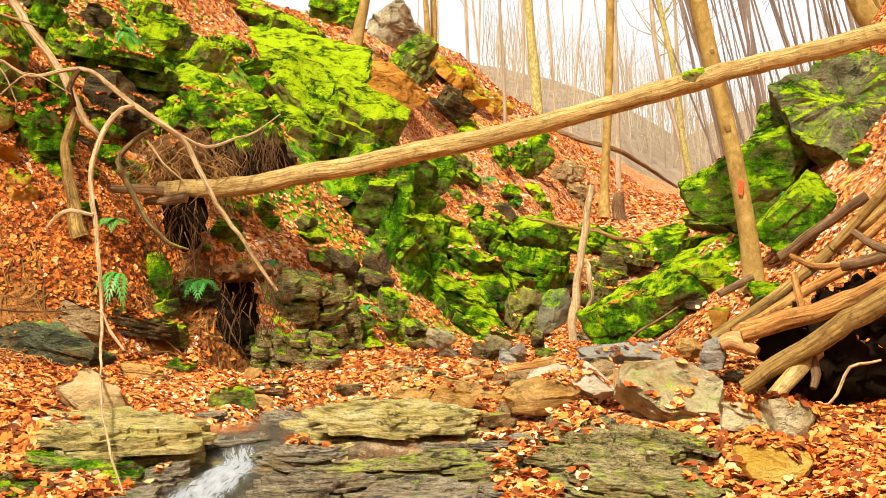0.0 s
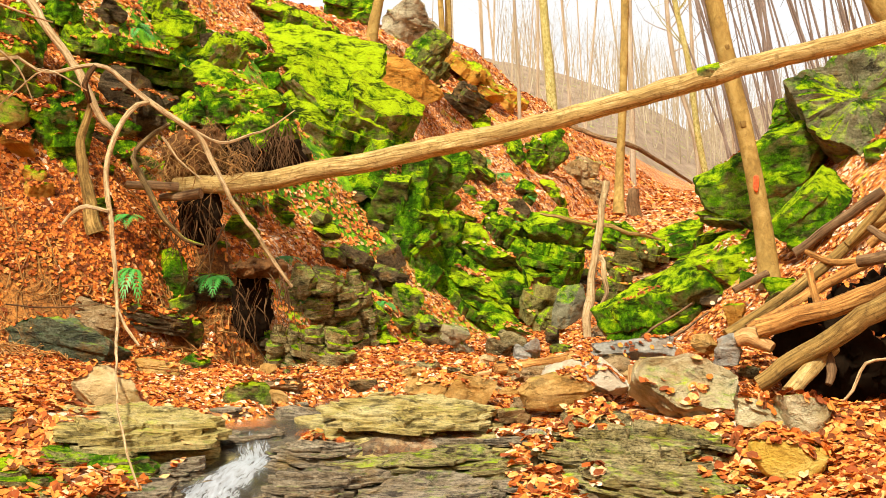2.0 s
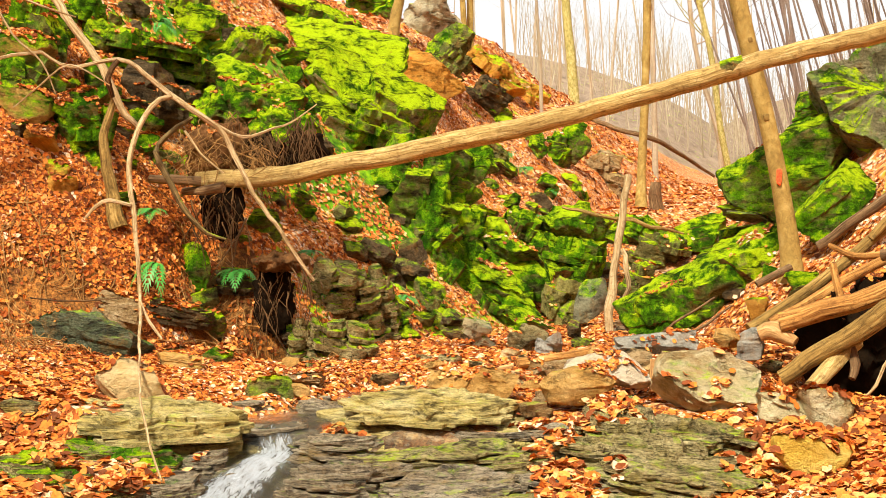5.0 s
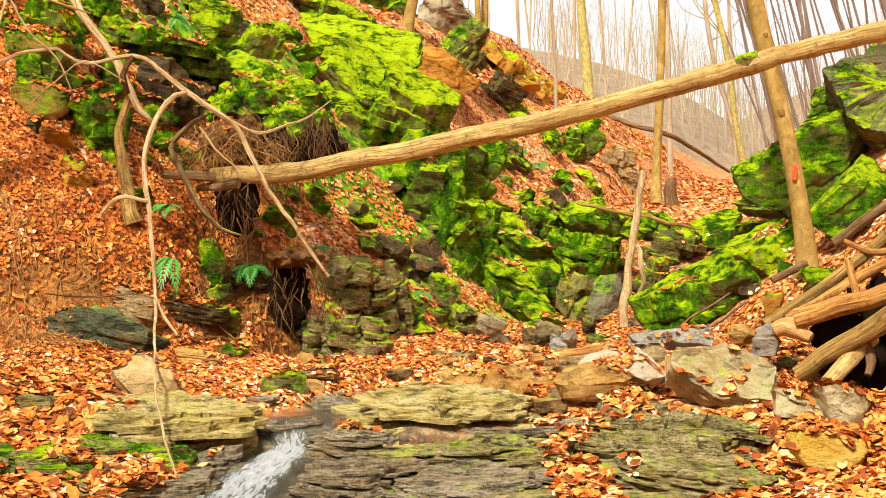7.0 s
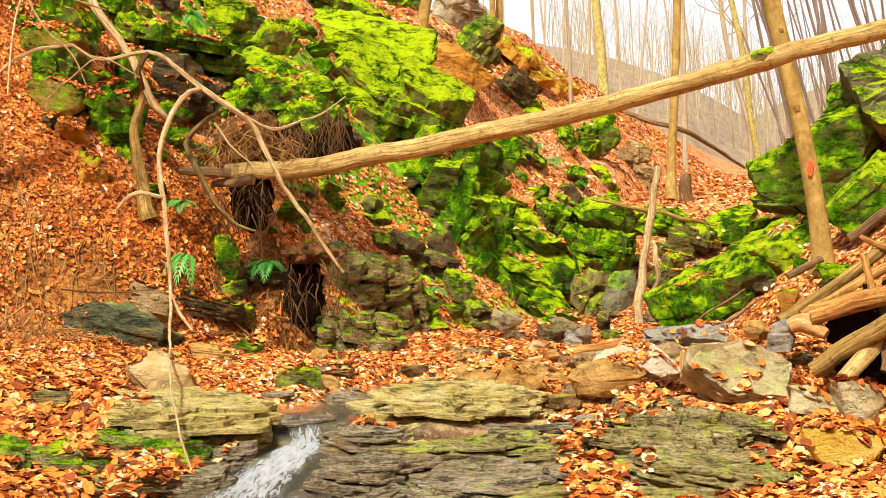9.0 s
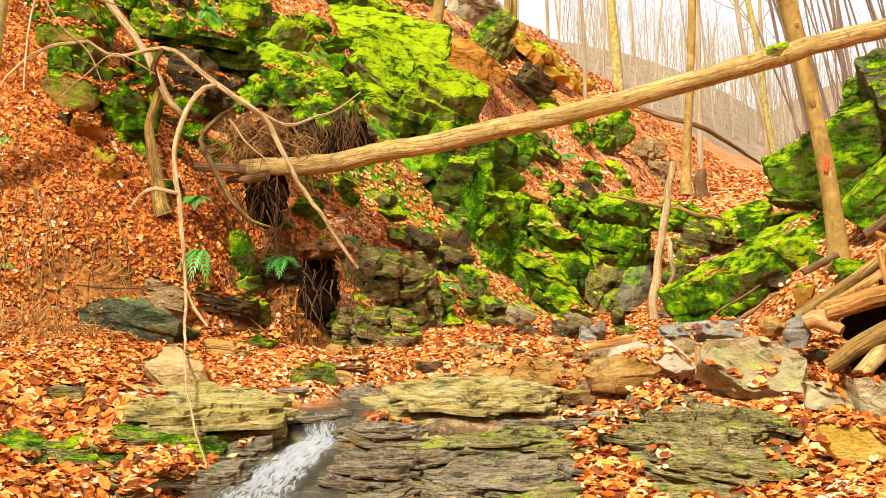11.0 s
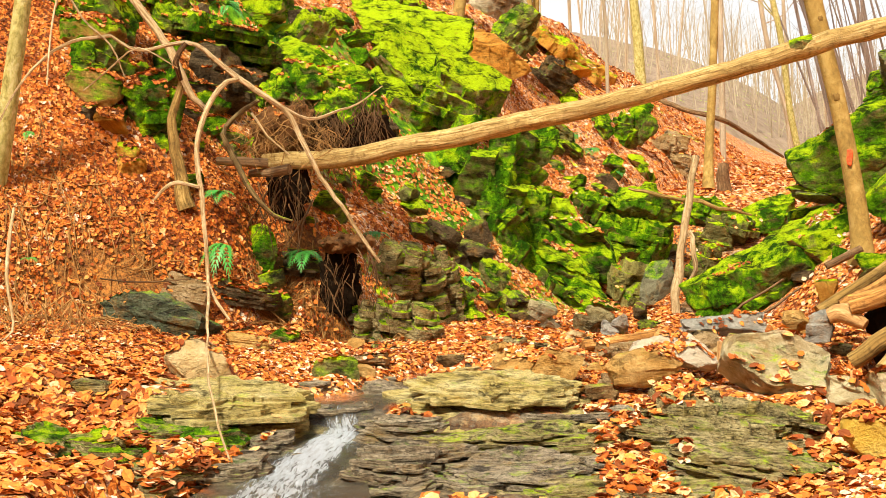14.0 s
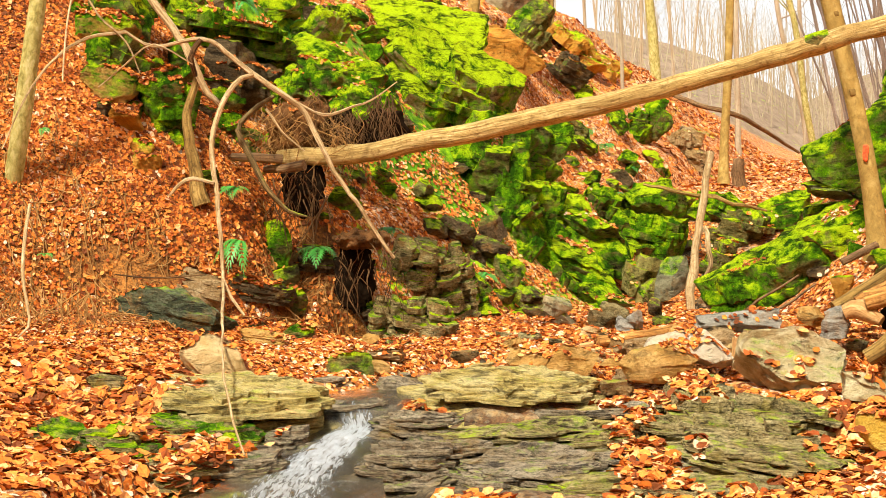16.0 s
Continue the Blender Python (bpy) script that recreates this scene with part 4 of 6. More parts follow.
massif("outcrop", 0.627, 14.342, 0.526, 0.431, 0.28, 0.7, (10, 18, 0), 98, rock_block, "pale grey stone at the slope's foot", "outcrop")
massif("outcrop", 1.117, 14.295, 0.499, 0.521, 0.292, 0.7, (10, 22, 0), 99, rock_grey, "grey stones at the slope's foot", "outcrop")
massif("outcrop", 1.262, 13.506, 0.516, 0.308, 0.251, 0.7, (10, 32, 0), 100, rock_blue, "blue-grey slanting stone at the slope's foot", "outcrop")
massif("outcrop", 1.641, 14.374, 0.536, 0.393, 0.334, 0.7, (10, 16, 0), 101, rock_dark, "dark wet stone at the notch", "outcrop")
massif("outcrop", 2.503, 16.756, 0.581, 0.459, 0.343, 0.7, (10, 8, 0), 102, rock_slate, "grey block in the notch of the stream", "outcrop")
massif("outcrop", 3.264, 20.7, 0.885, 0.567, 0.768, 0.7, (10, 18, 0), 103, rock_half, "grey rock step in the notch", "outcrop")
massif("outcrop", 3.677, 21.614, 1.4, 0.887, 0.601, 0.7, (10, 18, 0), 104, rock_half, "dark layered rock step in the notch", "outcrop")
massif("outcrop", 3.382, 22.325, 1.77, 1.018, 0.519, 0.7, (10, 18, 0), 105, rock_moss, "half mossy rock step above the notch", "outcrop")
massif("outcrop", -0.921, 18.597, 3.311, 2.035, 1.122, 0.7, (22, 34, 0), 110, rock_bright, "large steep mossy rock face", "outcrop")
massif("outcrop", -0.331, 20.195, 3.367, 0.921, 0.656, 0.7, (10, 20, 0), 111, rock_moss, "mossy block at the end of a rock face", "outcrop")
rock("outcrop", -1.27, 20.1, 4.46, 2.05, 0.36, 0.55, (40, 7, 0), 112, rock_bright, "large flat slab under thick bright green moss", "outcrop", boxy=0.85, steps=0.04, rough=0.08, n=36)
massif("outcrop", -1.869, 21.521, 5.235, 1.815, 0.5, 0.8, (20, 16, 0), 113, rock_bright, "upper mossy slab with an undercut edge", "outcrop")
rock("outcrop", -0.16, 22.9, 4.44, 1.85, 0.90, 0.6, (-6, 40, -10), 114, rock_wall, "rust-brown overhanging rock wall", "outcrop", boxy=0.8, steps=0.09, layers=7, rough=0.07, cuts=9, n=42)
massif("outcrop", 0.426, 24.167, 4.755, 0.826, 1.346, 0.7, (10, 28, 10), 115, rock_half, "jutting rust-brown rock nose with moss", "outcrop")
rock("outcrop", 0.22, 27.0, 6.15, 1.15, 1.25, 0.7, (16, 14, -10), 116, rock_crest, "grey weathered crag on the crest", "outcrop", boxy=0.45, steps=0.12, layers=8, rough=0.08, n=36)
massif("outcrop", -0.939, 28.496, 6.714, 1.169, 0.794, 0.8, (10, 22, 0), 117, rock_moss, "dark mossy rock on the crest", "outcrop")
massif("outcrop", -2.853, 17.02, 4.327, 0.854, 0.632, 0.8, (10, 28, 0), 118, rock_bright, "mossy block lying on the leaf slope", "outcrop")
massif("outcrop", -2.326, 17.035, 3.942, 0.621, 0.791, 0.8, (10, 40, 0), 119, rock_bright, "slanting slab with yellow-green moss", "outcrop")
crag("outcrop", -2.92, 15.25, 3.60, 1.20, 0.26, 0.75, (6, 13, 0), 120, rock_moss, "undercut dark ledge with moss on top", "outcrop", bed=0.13, lean=-0.5, rough=0.03, lamina=0.06)
massif("outcrop", -2.495, 15.867, 3.307, 1.374, 0.663, 0.8, (10, 26, 0), 121, rock_moss, "mossy ledge above the root tangle", "outcrop")
massif("outcrop", -1.936, 16.71, 3.235, 1.143, 0.543, 0.8, (10, 24, 0), 122, rock_moss, "moss-capped ledge hung with roots", "outcrop")
massif("outcrop", -3.458, 16.217, 4.324, 0.443, 0.301, 0.8, (10, 12, 0), 123, rock_dark, "dark bare rock on the leaf slope", "outcrop")
massif("outcrop", -3.613, 15.045, 3.956, 0.549, 0.838, 0.8, (10, 6, 0), 124, rock_moss, "dark upright rock with moss on its crown", "outcrop")
massif("outcrop", -3.507, 13.232, 2.606, 0.422, 0.553, 0.8, (10, 18, 0), 125, rock_moss, "green mossy rock in the upper bank", "outcrop")
massif("outcrop", -3.227, 13.32, 2.504, 0.486, 0.866, 0.8, (10, 6, 0), 126, rock_moss, "tall mossy column of rock in the upper bank", "outcrop")
massif("outcrop", -3.359, 14.231, 3.11, 0.584, 0.595, 0.8, (10, 18, 0), 127, rock_moss, "mossy blocks in the upper bank", "outcrop")
massif("outcrop", -3.876, 13.371, 3.118, 0.671, 0.683, 0.8, (10, 22, 0), 128, rock_moss, "ochre rock with green moss on its back", "outcrop")
massif("outcrop", -3.954, 13.838, 3.637, 0.946, 0.578, 0.8, (10, 20, 0), 129, rock_moss, "mossy rock crest in the upper bank", "outcrop")
massif("outcrop", -3.649, 13.054, 2.509, 0.358, 0.242, 0.8, (10, 12, 0), 130, rock_ochre, "rusty block sitting on the leaves", "outcrop")
massif("outcrop", -3.431, 12.947, 2.151, 0.354, 0.3, 0.8, (10, 22, 0), 131, rock_rust, "small mossy ochre rock at the leaf slope", "outcrop")
# The dark rock colour here stands in for shade under the ledge.
massif("outcrop", -2.944, 14.817, 3.058, 0.878, 0.756, 0.8, (10, 12, 0), 132, rock_dark, "dark rock blocks painting the shaded recess behind branches", "outcrop")
massif("outcrop", 1.585, 28.216, 5.142, 1.157, 0.524, 0.8, (10, 32, 0), 133, rock_rust, "low mossy ledge on the crest slope", "outcrop")
massif("outcrop", 1.172, 25.582, 4.369, 0.933, 0.594, 0.8, (10, 22, 0), 134, rock_dark, "dark ledge on the crest slope", "outcrop")
massif("outcrop", 2.349, 29.754, 4.914, 0.949, 0.469, 0.8, (10, 36, 0), 135, rock_rust, "brown ledge among leaves near the crest", "outcrop")
massif("outcrop", 1.495, 25.68, 4.007, 0.82, 0.357, 0.8, (10, 20, 0), 136, rock_bright, "bright mossy hump on the slope", "outcrop")
massif("outcrop", 2.117, 25.475, 3.512, 0.813, 0.473, 0.8, (10, 30, 0), 137, rock_moss, "mossy ledge on the slope", "outcrop")
massif("outcrop", 2.79, 26.871, 3.46, 0.735, 0.998, 0.8, (10, 30, 0), 138, rock_moss, "dark mossy rock end on the slope", "outcrop")
massif("outcrop", 3.883, 28.346, 3.103, 0.853, 0.657, 0.8, (10, 20, 0), 139, rock_tan, "tan block with moss on the far slope", "outcrop")
massif("outcrop", 2.898, 25.378, 2.662, 0.694, 0.306, 0.8, (10, 28, 0), 140, rock_bright, "bright mossy hump near the far slope", "outcrop")
massif("outcrop", 2.201, 23.547, 2.571, 0.429, 0.437, 0.8, (10, 30, 0), 141, rock_moss, "small mossy rib on the slope", "outcrop")
massif("outcrop", 1.394, 20.959, 2.095, 0.382, 0.584, 0.8, (10, 40, 0), 142, rock_moss, "mossy rib among leaves", "outcrop")
massif("outcrop", 2.898, 24.069, 2.098, 0.659, 0.402, 0.8, (10, 22, 0), 143, rock_moss, "mossy stone above the notch", "outcrop")
massif("outcrop", 1.361, 23.376, 3.047, 0.853, 0.435, 0.8, (10, 32, 0), 144, rock_half, "half mossy ledge under the trunk", "outcrop")
rock("outcrop", -3.97, 13.5, 3.38, 0.74, 0.42, 0.8, (16, 8, 6), 145, rock_capped, "rounded ochre rock with a thick moss cap", "outcrop", boxy=0.25, steps=0.05, rough=0.07, n=28)
rock("outcrop", -3.34, 13.34, 2.64, 0.66, 0.64, 0.8, (18, 16, -20), 146, rock_moss, "broad rounded mossy rock in the upper bank", "outcrop", boxy=0.25, steps=0.10, layers=5, rough=0.11, cuts=7, n=32)
rock("outcrop", -3.82, 13.2, 2.84, 0.56, 0.34, 0.8, (10, 12, 10), 147, rock_capped, "tan rock with mossy top on the leaf slope", "outcrop", boxy=0.3, steps=0.05, rough=0.06, n=24)
rock("outcrop", -3.59, 13.0, 2.50, 0.34, 0.20, 0.8, (8, 10, 0), 148, rock_ochre, "small rusty rock jutting from the leaf slope", "outcrop", boxy=0.55, steps=0.05, n=20)
# ---- rocks of the right slope ----
massif("boulder", 4.065, 16.2, 2.004, 1.108, 0.376, 0.7, (0, -4, 0), 151, rock_cliff, "grey mossy base of the huge boulder", "boulder")
ob = part("boulder", plate_mesh(1.62, 1.36, 0.6, 1533, lamina=0.2, jag=0.10, rough=0.035, corners=6, around=120), rock_cliff)
ob.matrix_world = pose(5.24, 15.35, 3.16, 70, -14, -14)
SOLIDS.append((ob, ob.matrix_world.copy()))
tagged(ob, "huge dark grey rock face with mossy crown", "boulder")
rock("boulder", 4.42, 16.0, 2.42, 1.75, 0.88, 0.7, (20, -36, -6), 150, rock_moss, "huge boulder under deep green moss", "boulder", boxy=0.62, steps=0.06, layers=5, rough=0.07, cuts=8, n=44)
rock("boulder", 4.60, 15.9, 3.16, 0.62, 0.34, 0.8, (10, -24, 0), 153, rock_moss, "mossy shoulder of the huge boulder", "boulder", boxy=0.6, rough=0.08, n=28)
rock("boulder", 4.377, 14.300, 1.981, 0.978, 0.415, 0.6, (0, -46, 0), 154, rock_moss, "tilted slab of rock furred with moss", "boulder", boxy=0.7, steps=0.06)
rock("boulder", 3.268, 15.600, 0.967, 2.198, 0.595, 0.5, (16, -31, -6), 155, rock_moss, "long mossy rock slab sloping down to the stream", "boulder", boxy=0.75, steps=0.07, rough=0.09, n=36)
rock("boulder", 4.599, 22.083, 1.693, 0.915, 0.696, 0.8, (0, -14, 0), 156, rock_moss, "rounded mossy boulder above the slab", "boulder")
rock("boulder", 3.821, 16.508, 1.605, 0.493, 0.274, 0.8, (0, -10, 0), 157, rock_moss, "small mossy boulder beside a larger one", "boulder")
rock("boulder", 3.697, 15.234, 1.261, 0.758, 0.379, 0.7, (0, -14, 0), 158, rock_bright, "mossy hump beside the marked tree", "boulder")
rock("stone", 3.499, 15.144, 0.954, 0.276, 0.176, 0.8, (0, 0, 0), 159, rock_dark, "small dark stone with a mossy end", "stone")
rock("stone", 3.854, 13.707, 1.144, 0.341, 0.227, 0.8, (0, -10, 0), 160, rock_moss, "mossy stone at the tree's foot", "stone")
rock("stone", 3.457, 14.008, 0.848, 0.290, 0.232, 0.8, (0, -10, 0), 161, rock_rust, "mossy ochre stone among leaves", "stone")

crag("bedrock_ledge", -0.60, 8.15, -0.05, 0.55, 0.17, 0.6, (3, 3, 6), 57, rock_wet, "wet layered rock shelf at the cascade's foot", "rock ledge", bed=0.06, jag=0.2, lean=0.5)
crag("bedrock_ledge", -0.56, 9.02, 0.06, 0.48, 0.22, 0.7, (6, 4, -8), 59, rock_wet, "wet dark steps of rock beside the cascade", "rock ledge", bed=0.06, jag=0.2, lean=0.5)
crag("bedrock_ledge", -1.36, 8.75, 0.02, 0.36, 0.16, 0.8, (4, -6, 12), 62, rock_wet, "low wet rock washed by the cascade", "rock ledge", bed=0.06, jag=0.2, lean=0.5)
crag("bedrock_ledge", -0.98, 9.52, 0.135, 0.50, 0.13, 0.5, (4, 2, 4), 63, rock_wet, "wet lip of rock under the thin sheet of water", "rock ledge", bed=0.05, jag=0.2, lean=0.4)
crag("bedrock_ledge", -1.569, 8.100, -0.043, 0.571, 0.188, 0.7, (4, -3, -6), 58, rock_wet, "low wet rock plate beside the pool", "rock ledge", bed=0.075, jag=0.13)

# wet stones in the stream bed
rng = np.random.default_rng(5)
for k in range(46):
    y = rng.uniform(7.2, 11.4)
    x = np.interp(y, [7.3, 8.2, 8.8, 9.15, 9.6, 9.9, 10.4, 10.7, 11.0, 11.6], [-1.15, -1.12, -1.02, -0.96, -0.98, -0.82, -0.58, -0.53, -0.48, -0.19]) + rng.normal(0, 0.22)
    w = rng.uniform(0.05, 0.17)
    z = float(ground_height(np.array([x]), np.array([y]))[0])
    rock("wet_stone", x, y, z + 0.1 * w, w, w * rng.uniform(0.3, 0.55), rng.uniform(0.7, 1.1), (rng.uniform(-8, 8), rng.uniform(-8, 8), rng.uniform(0, 360)), 600 + k, (rock_wet, rock_dark, rock_brown)[k % 3], "small wet stone in the stream bed", "stone", "wet stones in the stream", n=8, boxy=0.4)

# ---- the fallen trunk across the gorge ----
trunk = stem("fallen_tree", [(-2.191, 13.400, 2.133), (-1.420, 13.200, 2.155), (-0.972, 13.070, 2.223), (0.108, 12.750, 2.425), (0.885, 12.530, 2.568), (1.634, 12.300, 2.746), (2.593, 12.020, 2.994), (3.058, 11.890, 3.130), (3.509, 11.750, 3.226), (3.951, 11.620, 3.312), (4.316, 11.500, 3.407), (5.201, 11.200, 3.628)],
    [0.090, 0.096, 0.097, 0.094, 0.097, 0.091, 0.088, 0.086, 0.088, 0.093, 0.092, 0.094], log_bark, "barkless tan tree trunk fallen across the gorge", "fallen tree", sides=32, wobble=0.07, seed=3, knots=0.5, step=0.04, crook=0.12)
stem("moss_patch", [(2.658, 12.000, 3.036), (2.741, 11.970, 3.057), (2.835, 11.950, 3.079)], [0.086, 0.0905, 0.086], rock_half, "", "", sides=24, wobble=0.09, seed=31, parent=trunk, crook=0)
stem("knot", [(2.723, 11.980, 3.029), (2.754, 11.900, 3.087)], [0.06, 0.04], log_moss, "", "", sides=10, parent=trunk)
# ---- rotten logs and branches piled on the right ----
def log(name, points, radii, mat, label, **how):
    return stem(name, points, radii, mat, label, "log", "log pile on the bank", sides=16, wobble=0.10, knots=0.3, crook=0.2, **how)


log("log", [(2.893, 10.900, 0.406), (3.359, 10.800, 0.729), (3.736, 10.600, 1.005), (4.356, 10.300, 1.464)], [0.077, 0.086, 0.090, 0.095], log_moss, "long tan log leaning up the leafy bank", seed=1)
log("log", [(2.964, 11.200, 0.843), (3.222, 11.100, 0.940), (3.571, 10.900, 1.061), (3.993, 10.700, 1.267), (4.354, 10.500, 1.487)], [0.086, 0.086, 0.082, 0.086, 0.086], log_red, "thick orange-brown rotten log with a hollow end", seed=2)
log("log", [(2.815, 11.700, 0.770), (3.279, 11.800, 1.033), (3.800, 11.900, 1.400), (4.528, 12.000, 1.997)], [0.047, 0.052, 0.052, 0.052], log_moss, "slim greenish log leaning up the bank", seed=3)
log("log", [(2.983, 11.600, 0.823), (3.464, 11.600, 1.088), (4.041, 11.600, 1.400)], [0.043, 0.047, 0.043], log_red, "slim reddish log beside a greenish one", seed=4)
log("log", [(3.055, 10.600, 0.368), (3.292, 10.800, 0.550), (3.513, 11.000, 0.693)], [0.065, 0.069, 0.069], log_bark, "short tan log end under the pile", seed=5)
log("log", [(3.772, 12.900, 1.480), (4.161, 12.700, 1.795), (4.484, 12.500, 2.048)], [0.043, 0.052, 0.052], log_dark, "dark rotten log lying on the slope", seed=6)
log("log", [(3.948, 11.900, 1.548), (4.159, 11.800, 1.791), (4.377, 11.600, 2.121)], [0.043, 0.047, 0.047], log_moss, "tan log leaning among the pile", seed=7)
log("log", [(4.041, 11.600, 1.544), (4.255, 11.400, 1.802), (4.498, 11.300, 2.102)], [0.039, 0.039, 0.039], log_red, "reddish log leaning among the pile", seed=8)
log("log", [(3.608, 12.000, 1.490), (3.768, 11.800, 1.400), (3.993, 11.600, 1.410)], [0.022, 0.030, 0.030], log_red, "short broken branch lying across the pile", seed=9)
log("log", [(3.971, 11.400, 1.683), (4.087, 11.200, 1.562), (4.242, 11.000, 1.491)], [0.030, 0.039, 0.043], log_dark, "dark broken branch on the pile", seed=10)
log("log", [(3.430, 11.300, 1.330), (3.462, 11.250, 1.097), (3.484, 11.200, 0.913)], [0.030, 0.034, 0.034], log_red, "short upright stub on the pile", seed=11)
log("log", [(3.435, 10.900, 0.700), (3.458, 10.800, 0.527), (3.410, 10.750, 0.420)], [0.034, 0.039, 0.026], log_dark, "rotten stub hanging under the pile", seed=12)
log("log", [(3.877, 11.400, 1.400), (4.087, 11.200, 1.446), (4.379, 11.000, 1.582)], [0.052, 0.056, 0.060], log_dark, "dark wet log deep in the pile", seed=13)
log("log", [(3.455, 14.000, 1.098), (3.687, 14.000, 1.214), (3.817, 14.050, 1.272)], [0.039, 0.043, 0.043], log_dark, "rotten log lying at the tree's foot", seed=14)
log("log", [(4.014, 11.000, 1.081), (4.339, 10.900, 1.355), (4.657, 10.800, 1.624)], [0.077, 0.077, 0.077], log_bark, "thick log at the end of the pile", seed=15)
log("log", [(2.812, 11.300, 0.744), (2.940, 11.250, 0.771), (3.075, 11.150, 0.684)], [0.060, 0.086, 0.043], cut_wood, "gnarled tan stump wood at the pile's foot", seed=16)
log("log", [(0.848, 12.000, 0.440), (1.156, 12.100, 0.472), (1.557, 12.300, 0.544)], [0.055, 0.05, 0.045], log_red, "short brown log lying on the leaves", seed=17)
log("log", [(0.443, 11.800, 0.383), (0.614, 11.800, 0.407), (0.798, 11.850, 0.428)], [0.025, 0.035, 0.03], cut_wood, "short yellow broken log on the leaves", seed=18)
log("log", [(1.774, 10.400, 0.357), (1.786, 10.450, 0.599)], [0.03, 0.028], cut_wood, "short upright piece of pale wood between stones", seed=19)
stem("stick", [(2.440, 14.000, 0.576), (2.769, 14.200, 0.764), (3.128, 14.500, 0.949)], [0.014, 0.014, 0.01], log_dark, "dark stick lying on the leaves", "stick")
stem("stick", [(2.652, 13.600, 0.600), (2.920, 13.800, 0.714), (3.240, 14.200, 0.870)], [0.014, 0.014, 0.01], log_dark, "dark stick lying on the leaves", "stick", seed=5)
stem("root", [(3.756, 10.200, 0.681), (3.497, 10.100, 0.626), (3.359, 10.000, 0.447), (3.239, 9.950, 0.348)], [0.012, 0.014, 0.014, 0.01], branch_bark, "pale bent root below the hollow", "root")

# ---- the broken stem leaning in the notch ----
dead = stem("leaning_dead_stem", [(2.274, 16.600, 0.334), (2.329, 16.700, 0.916), (2.440, 16.800, 1.470), (2.525, 16.900, 2.030), (2.596, 17.000, 2.400)], [0.055, 0.06, 0.05, 0.045, 0.05], branch_bark, "broken barkless stem leaning upright in the notch", "dead stem", seed=6, crook=0.4)
stem("leaning_dead_stem", [(2.453, 16.600, 1.469), (2.506, 16.500, 1.195), (2.506, 16.500, 0.990), (2.453, 16.600, 0.850)], [0.03, 0.028, 0.025, 0.02], branch_bark, "short crooked dead limb beside a stem", "dead stem", seed=8)
stem("long_branch", [(1.931, 18.600, 2.055), (2.444, 18.400, 1.934), (3.021, 18.200, 1.815), (3.550, 18.400, 1.690)], [0.02, 0.03, 0.03, 0.015], log_moss, "thin mossy branch lying across the notch", "branch")
stem("long_branch", [(3.364, 36.000, 5.578), (4.657, 34.000, 4.641), (5.925, 34.000, 4.246), (7.766, 36.000, 3.489)], [0.06, 0.065, 0.06, 0.035], log_dark, "dark fallen trunk lying down the far slope", "fallen trunk", crook=0.2)

# ---- dead branches and the upturned roots at the trunk's foot ----
def limb(points, radii, mat, label, **how):
    return stem("dead_branch", points, radii, mat, label, "branch", "dead branches over the bank", crook=0.6, **how)


limb([(-3.984, 13.000, 4.579), (-3.526, 12.900, 3.913), (-3.207, 12.800, 3.469), (-2.919, 12.700, 3.084), (-2.787, 12.700, 2.795), (-2.629, 12.700, 2.584)], [0.0425, 0.0408, 0.0391, 0.0374, 0.0323, 0.0255], branch_bark, "thick leaning dead stem with patches of moss", seed=2)
limb([(-4.152, 11.200, 2.096), (-4.061, 11.400, 2.487), (-3.877, 11.700, 2.903), (-3.647, 11.900, 3.116), (-3.357, 12.100, 3.195)], [0.0051, 0.0085, 0.0119, 0.0153, 0.0170], branch_bark, "thin arching pale branch end", seed=9)
limb([(-3.357, 12.100, 3.195), (-3.132, 12.200, 3.069), (-2.725, 12.300, 3.164), (-2.505, 12.350, 3.038), (-2.284, 12.400, 2.849), (-1.958, 12.450, 2.628), (-1.811, 12.500, 2.514), (-1.565, 12.400, 2.042), (-1.282, 12.400, 1.606), (-0.982, 12.500, 1.167)], [0.0153, 0.0170, 0.0204, 0.0255, 0.0289, 0.0289, 0.0255, 0.0213, 0.0204, 0.0153], branch_bark, "long arching dead branch over the bank", seed=3)
limb([(-2.260, 12.350, 2.833), (-2.399, 12.200, 2.740), (-2.515, 12.100, 2.478), (-2.569, 12.000, 2.096), (-2.503, 11.900, 1.745), (-2.443, 11.800, 1.351), (-2.377, 11.600, 0.967), (-2.082, 10.100, 0.688), (-1.879, 9.150, 0.452), (-1.699, 8.550, 0.231), (-1.536, 8.100, 0.064)], [0.0255, 0.0255, 0.0255, 0.0229, 0.0213, 0.0195, 0.0161, 0.0102, 0.0085, 0.0076, 0.0059], branch_bark, "pale dead branch drooping down to the stream", seed=4)
limb([(-2.382, 11.600, 1.006), (-2.295, 11.550, 0.850), (-2.180, 11.500, 0.695)], [0.0170, 0.0153, 0.0102], branch_bark, "short forked end of the drooping branch", seed=5)
limb([(-2.893, 11.800, 1.718), (-2.810, 11.800, 1.830), (-2.699, 11.850, 1.871), (-2.523, 11.900, 1.834)], [0.0119, 0.0170, 0.0187, 0.0170], branch_bark, "short bent side branch", seed=6)
limb([(-2.112, 12.600, 2.664), (-2.277, 12.500, 2.514), (-2.412, 12.450, 2.318), (-2.284, 12.400, 2.042), (-2.146, 12.400, 1.785), (-1.958, 12.450, 1.596), (-1.785, 12.500, 1.545)], [0.0204, 0.0255, 0.0289, 0.0272, 0.0255, 0.0204, 0.0102], branch_moss, "crooked mossy limb below the trunk", seed=7)
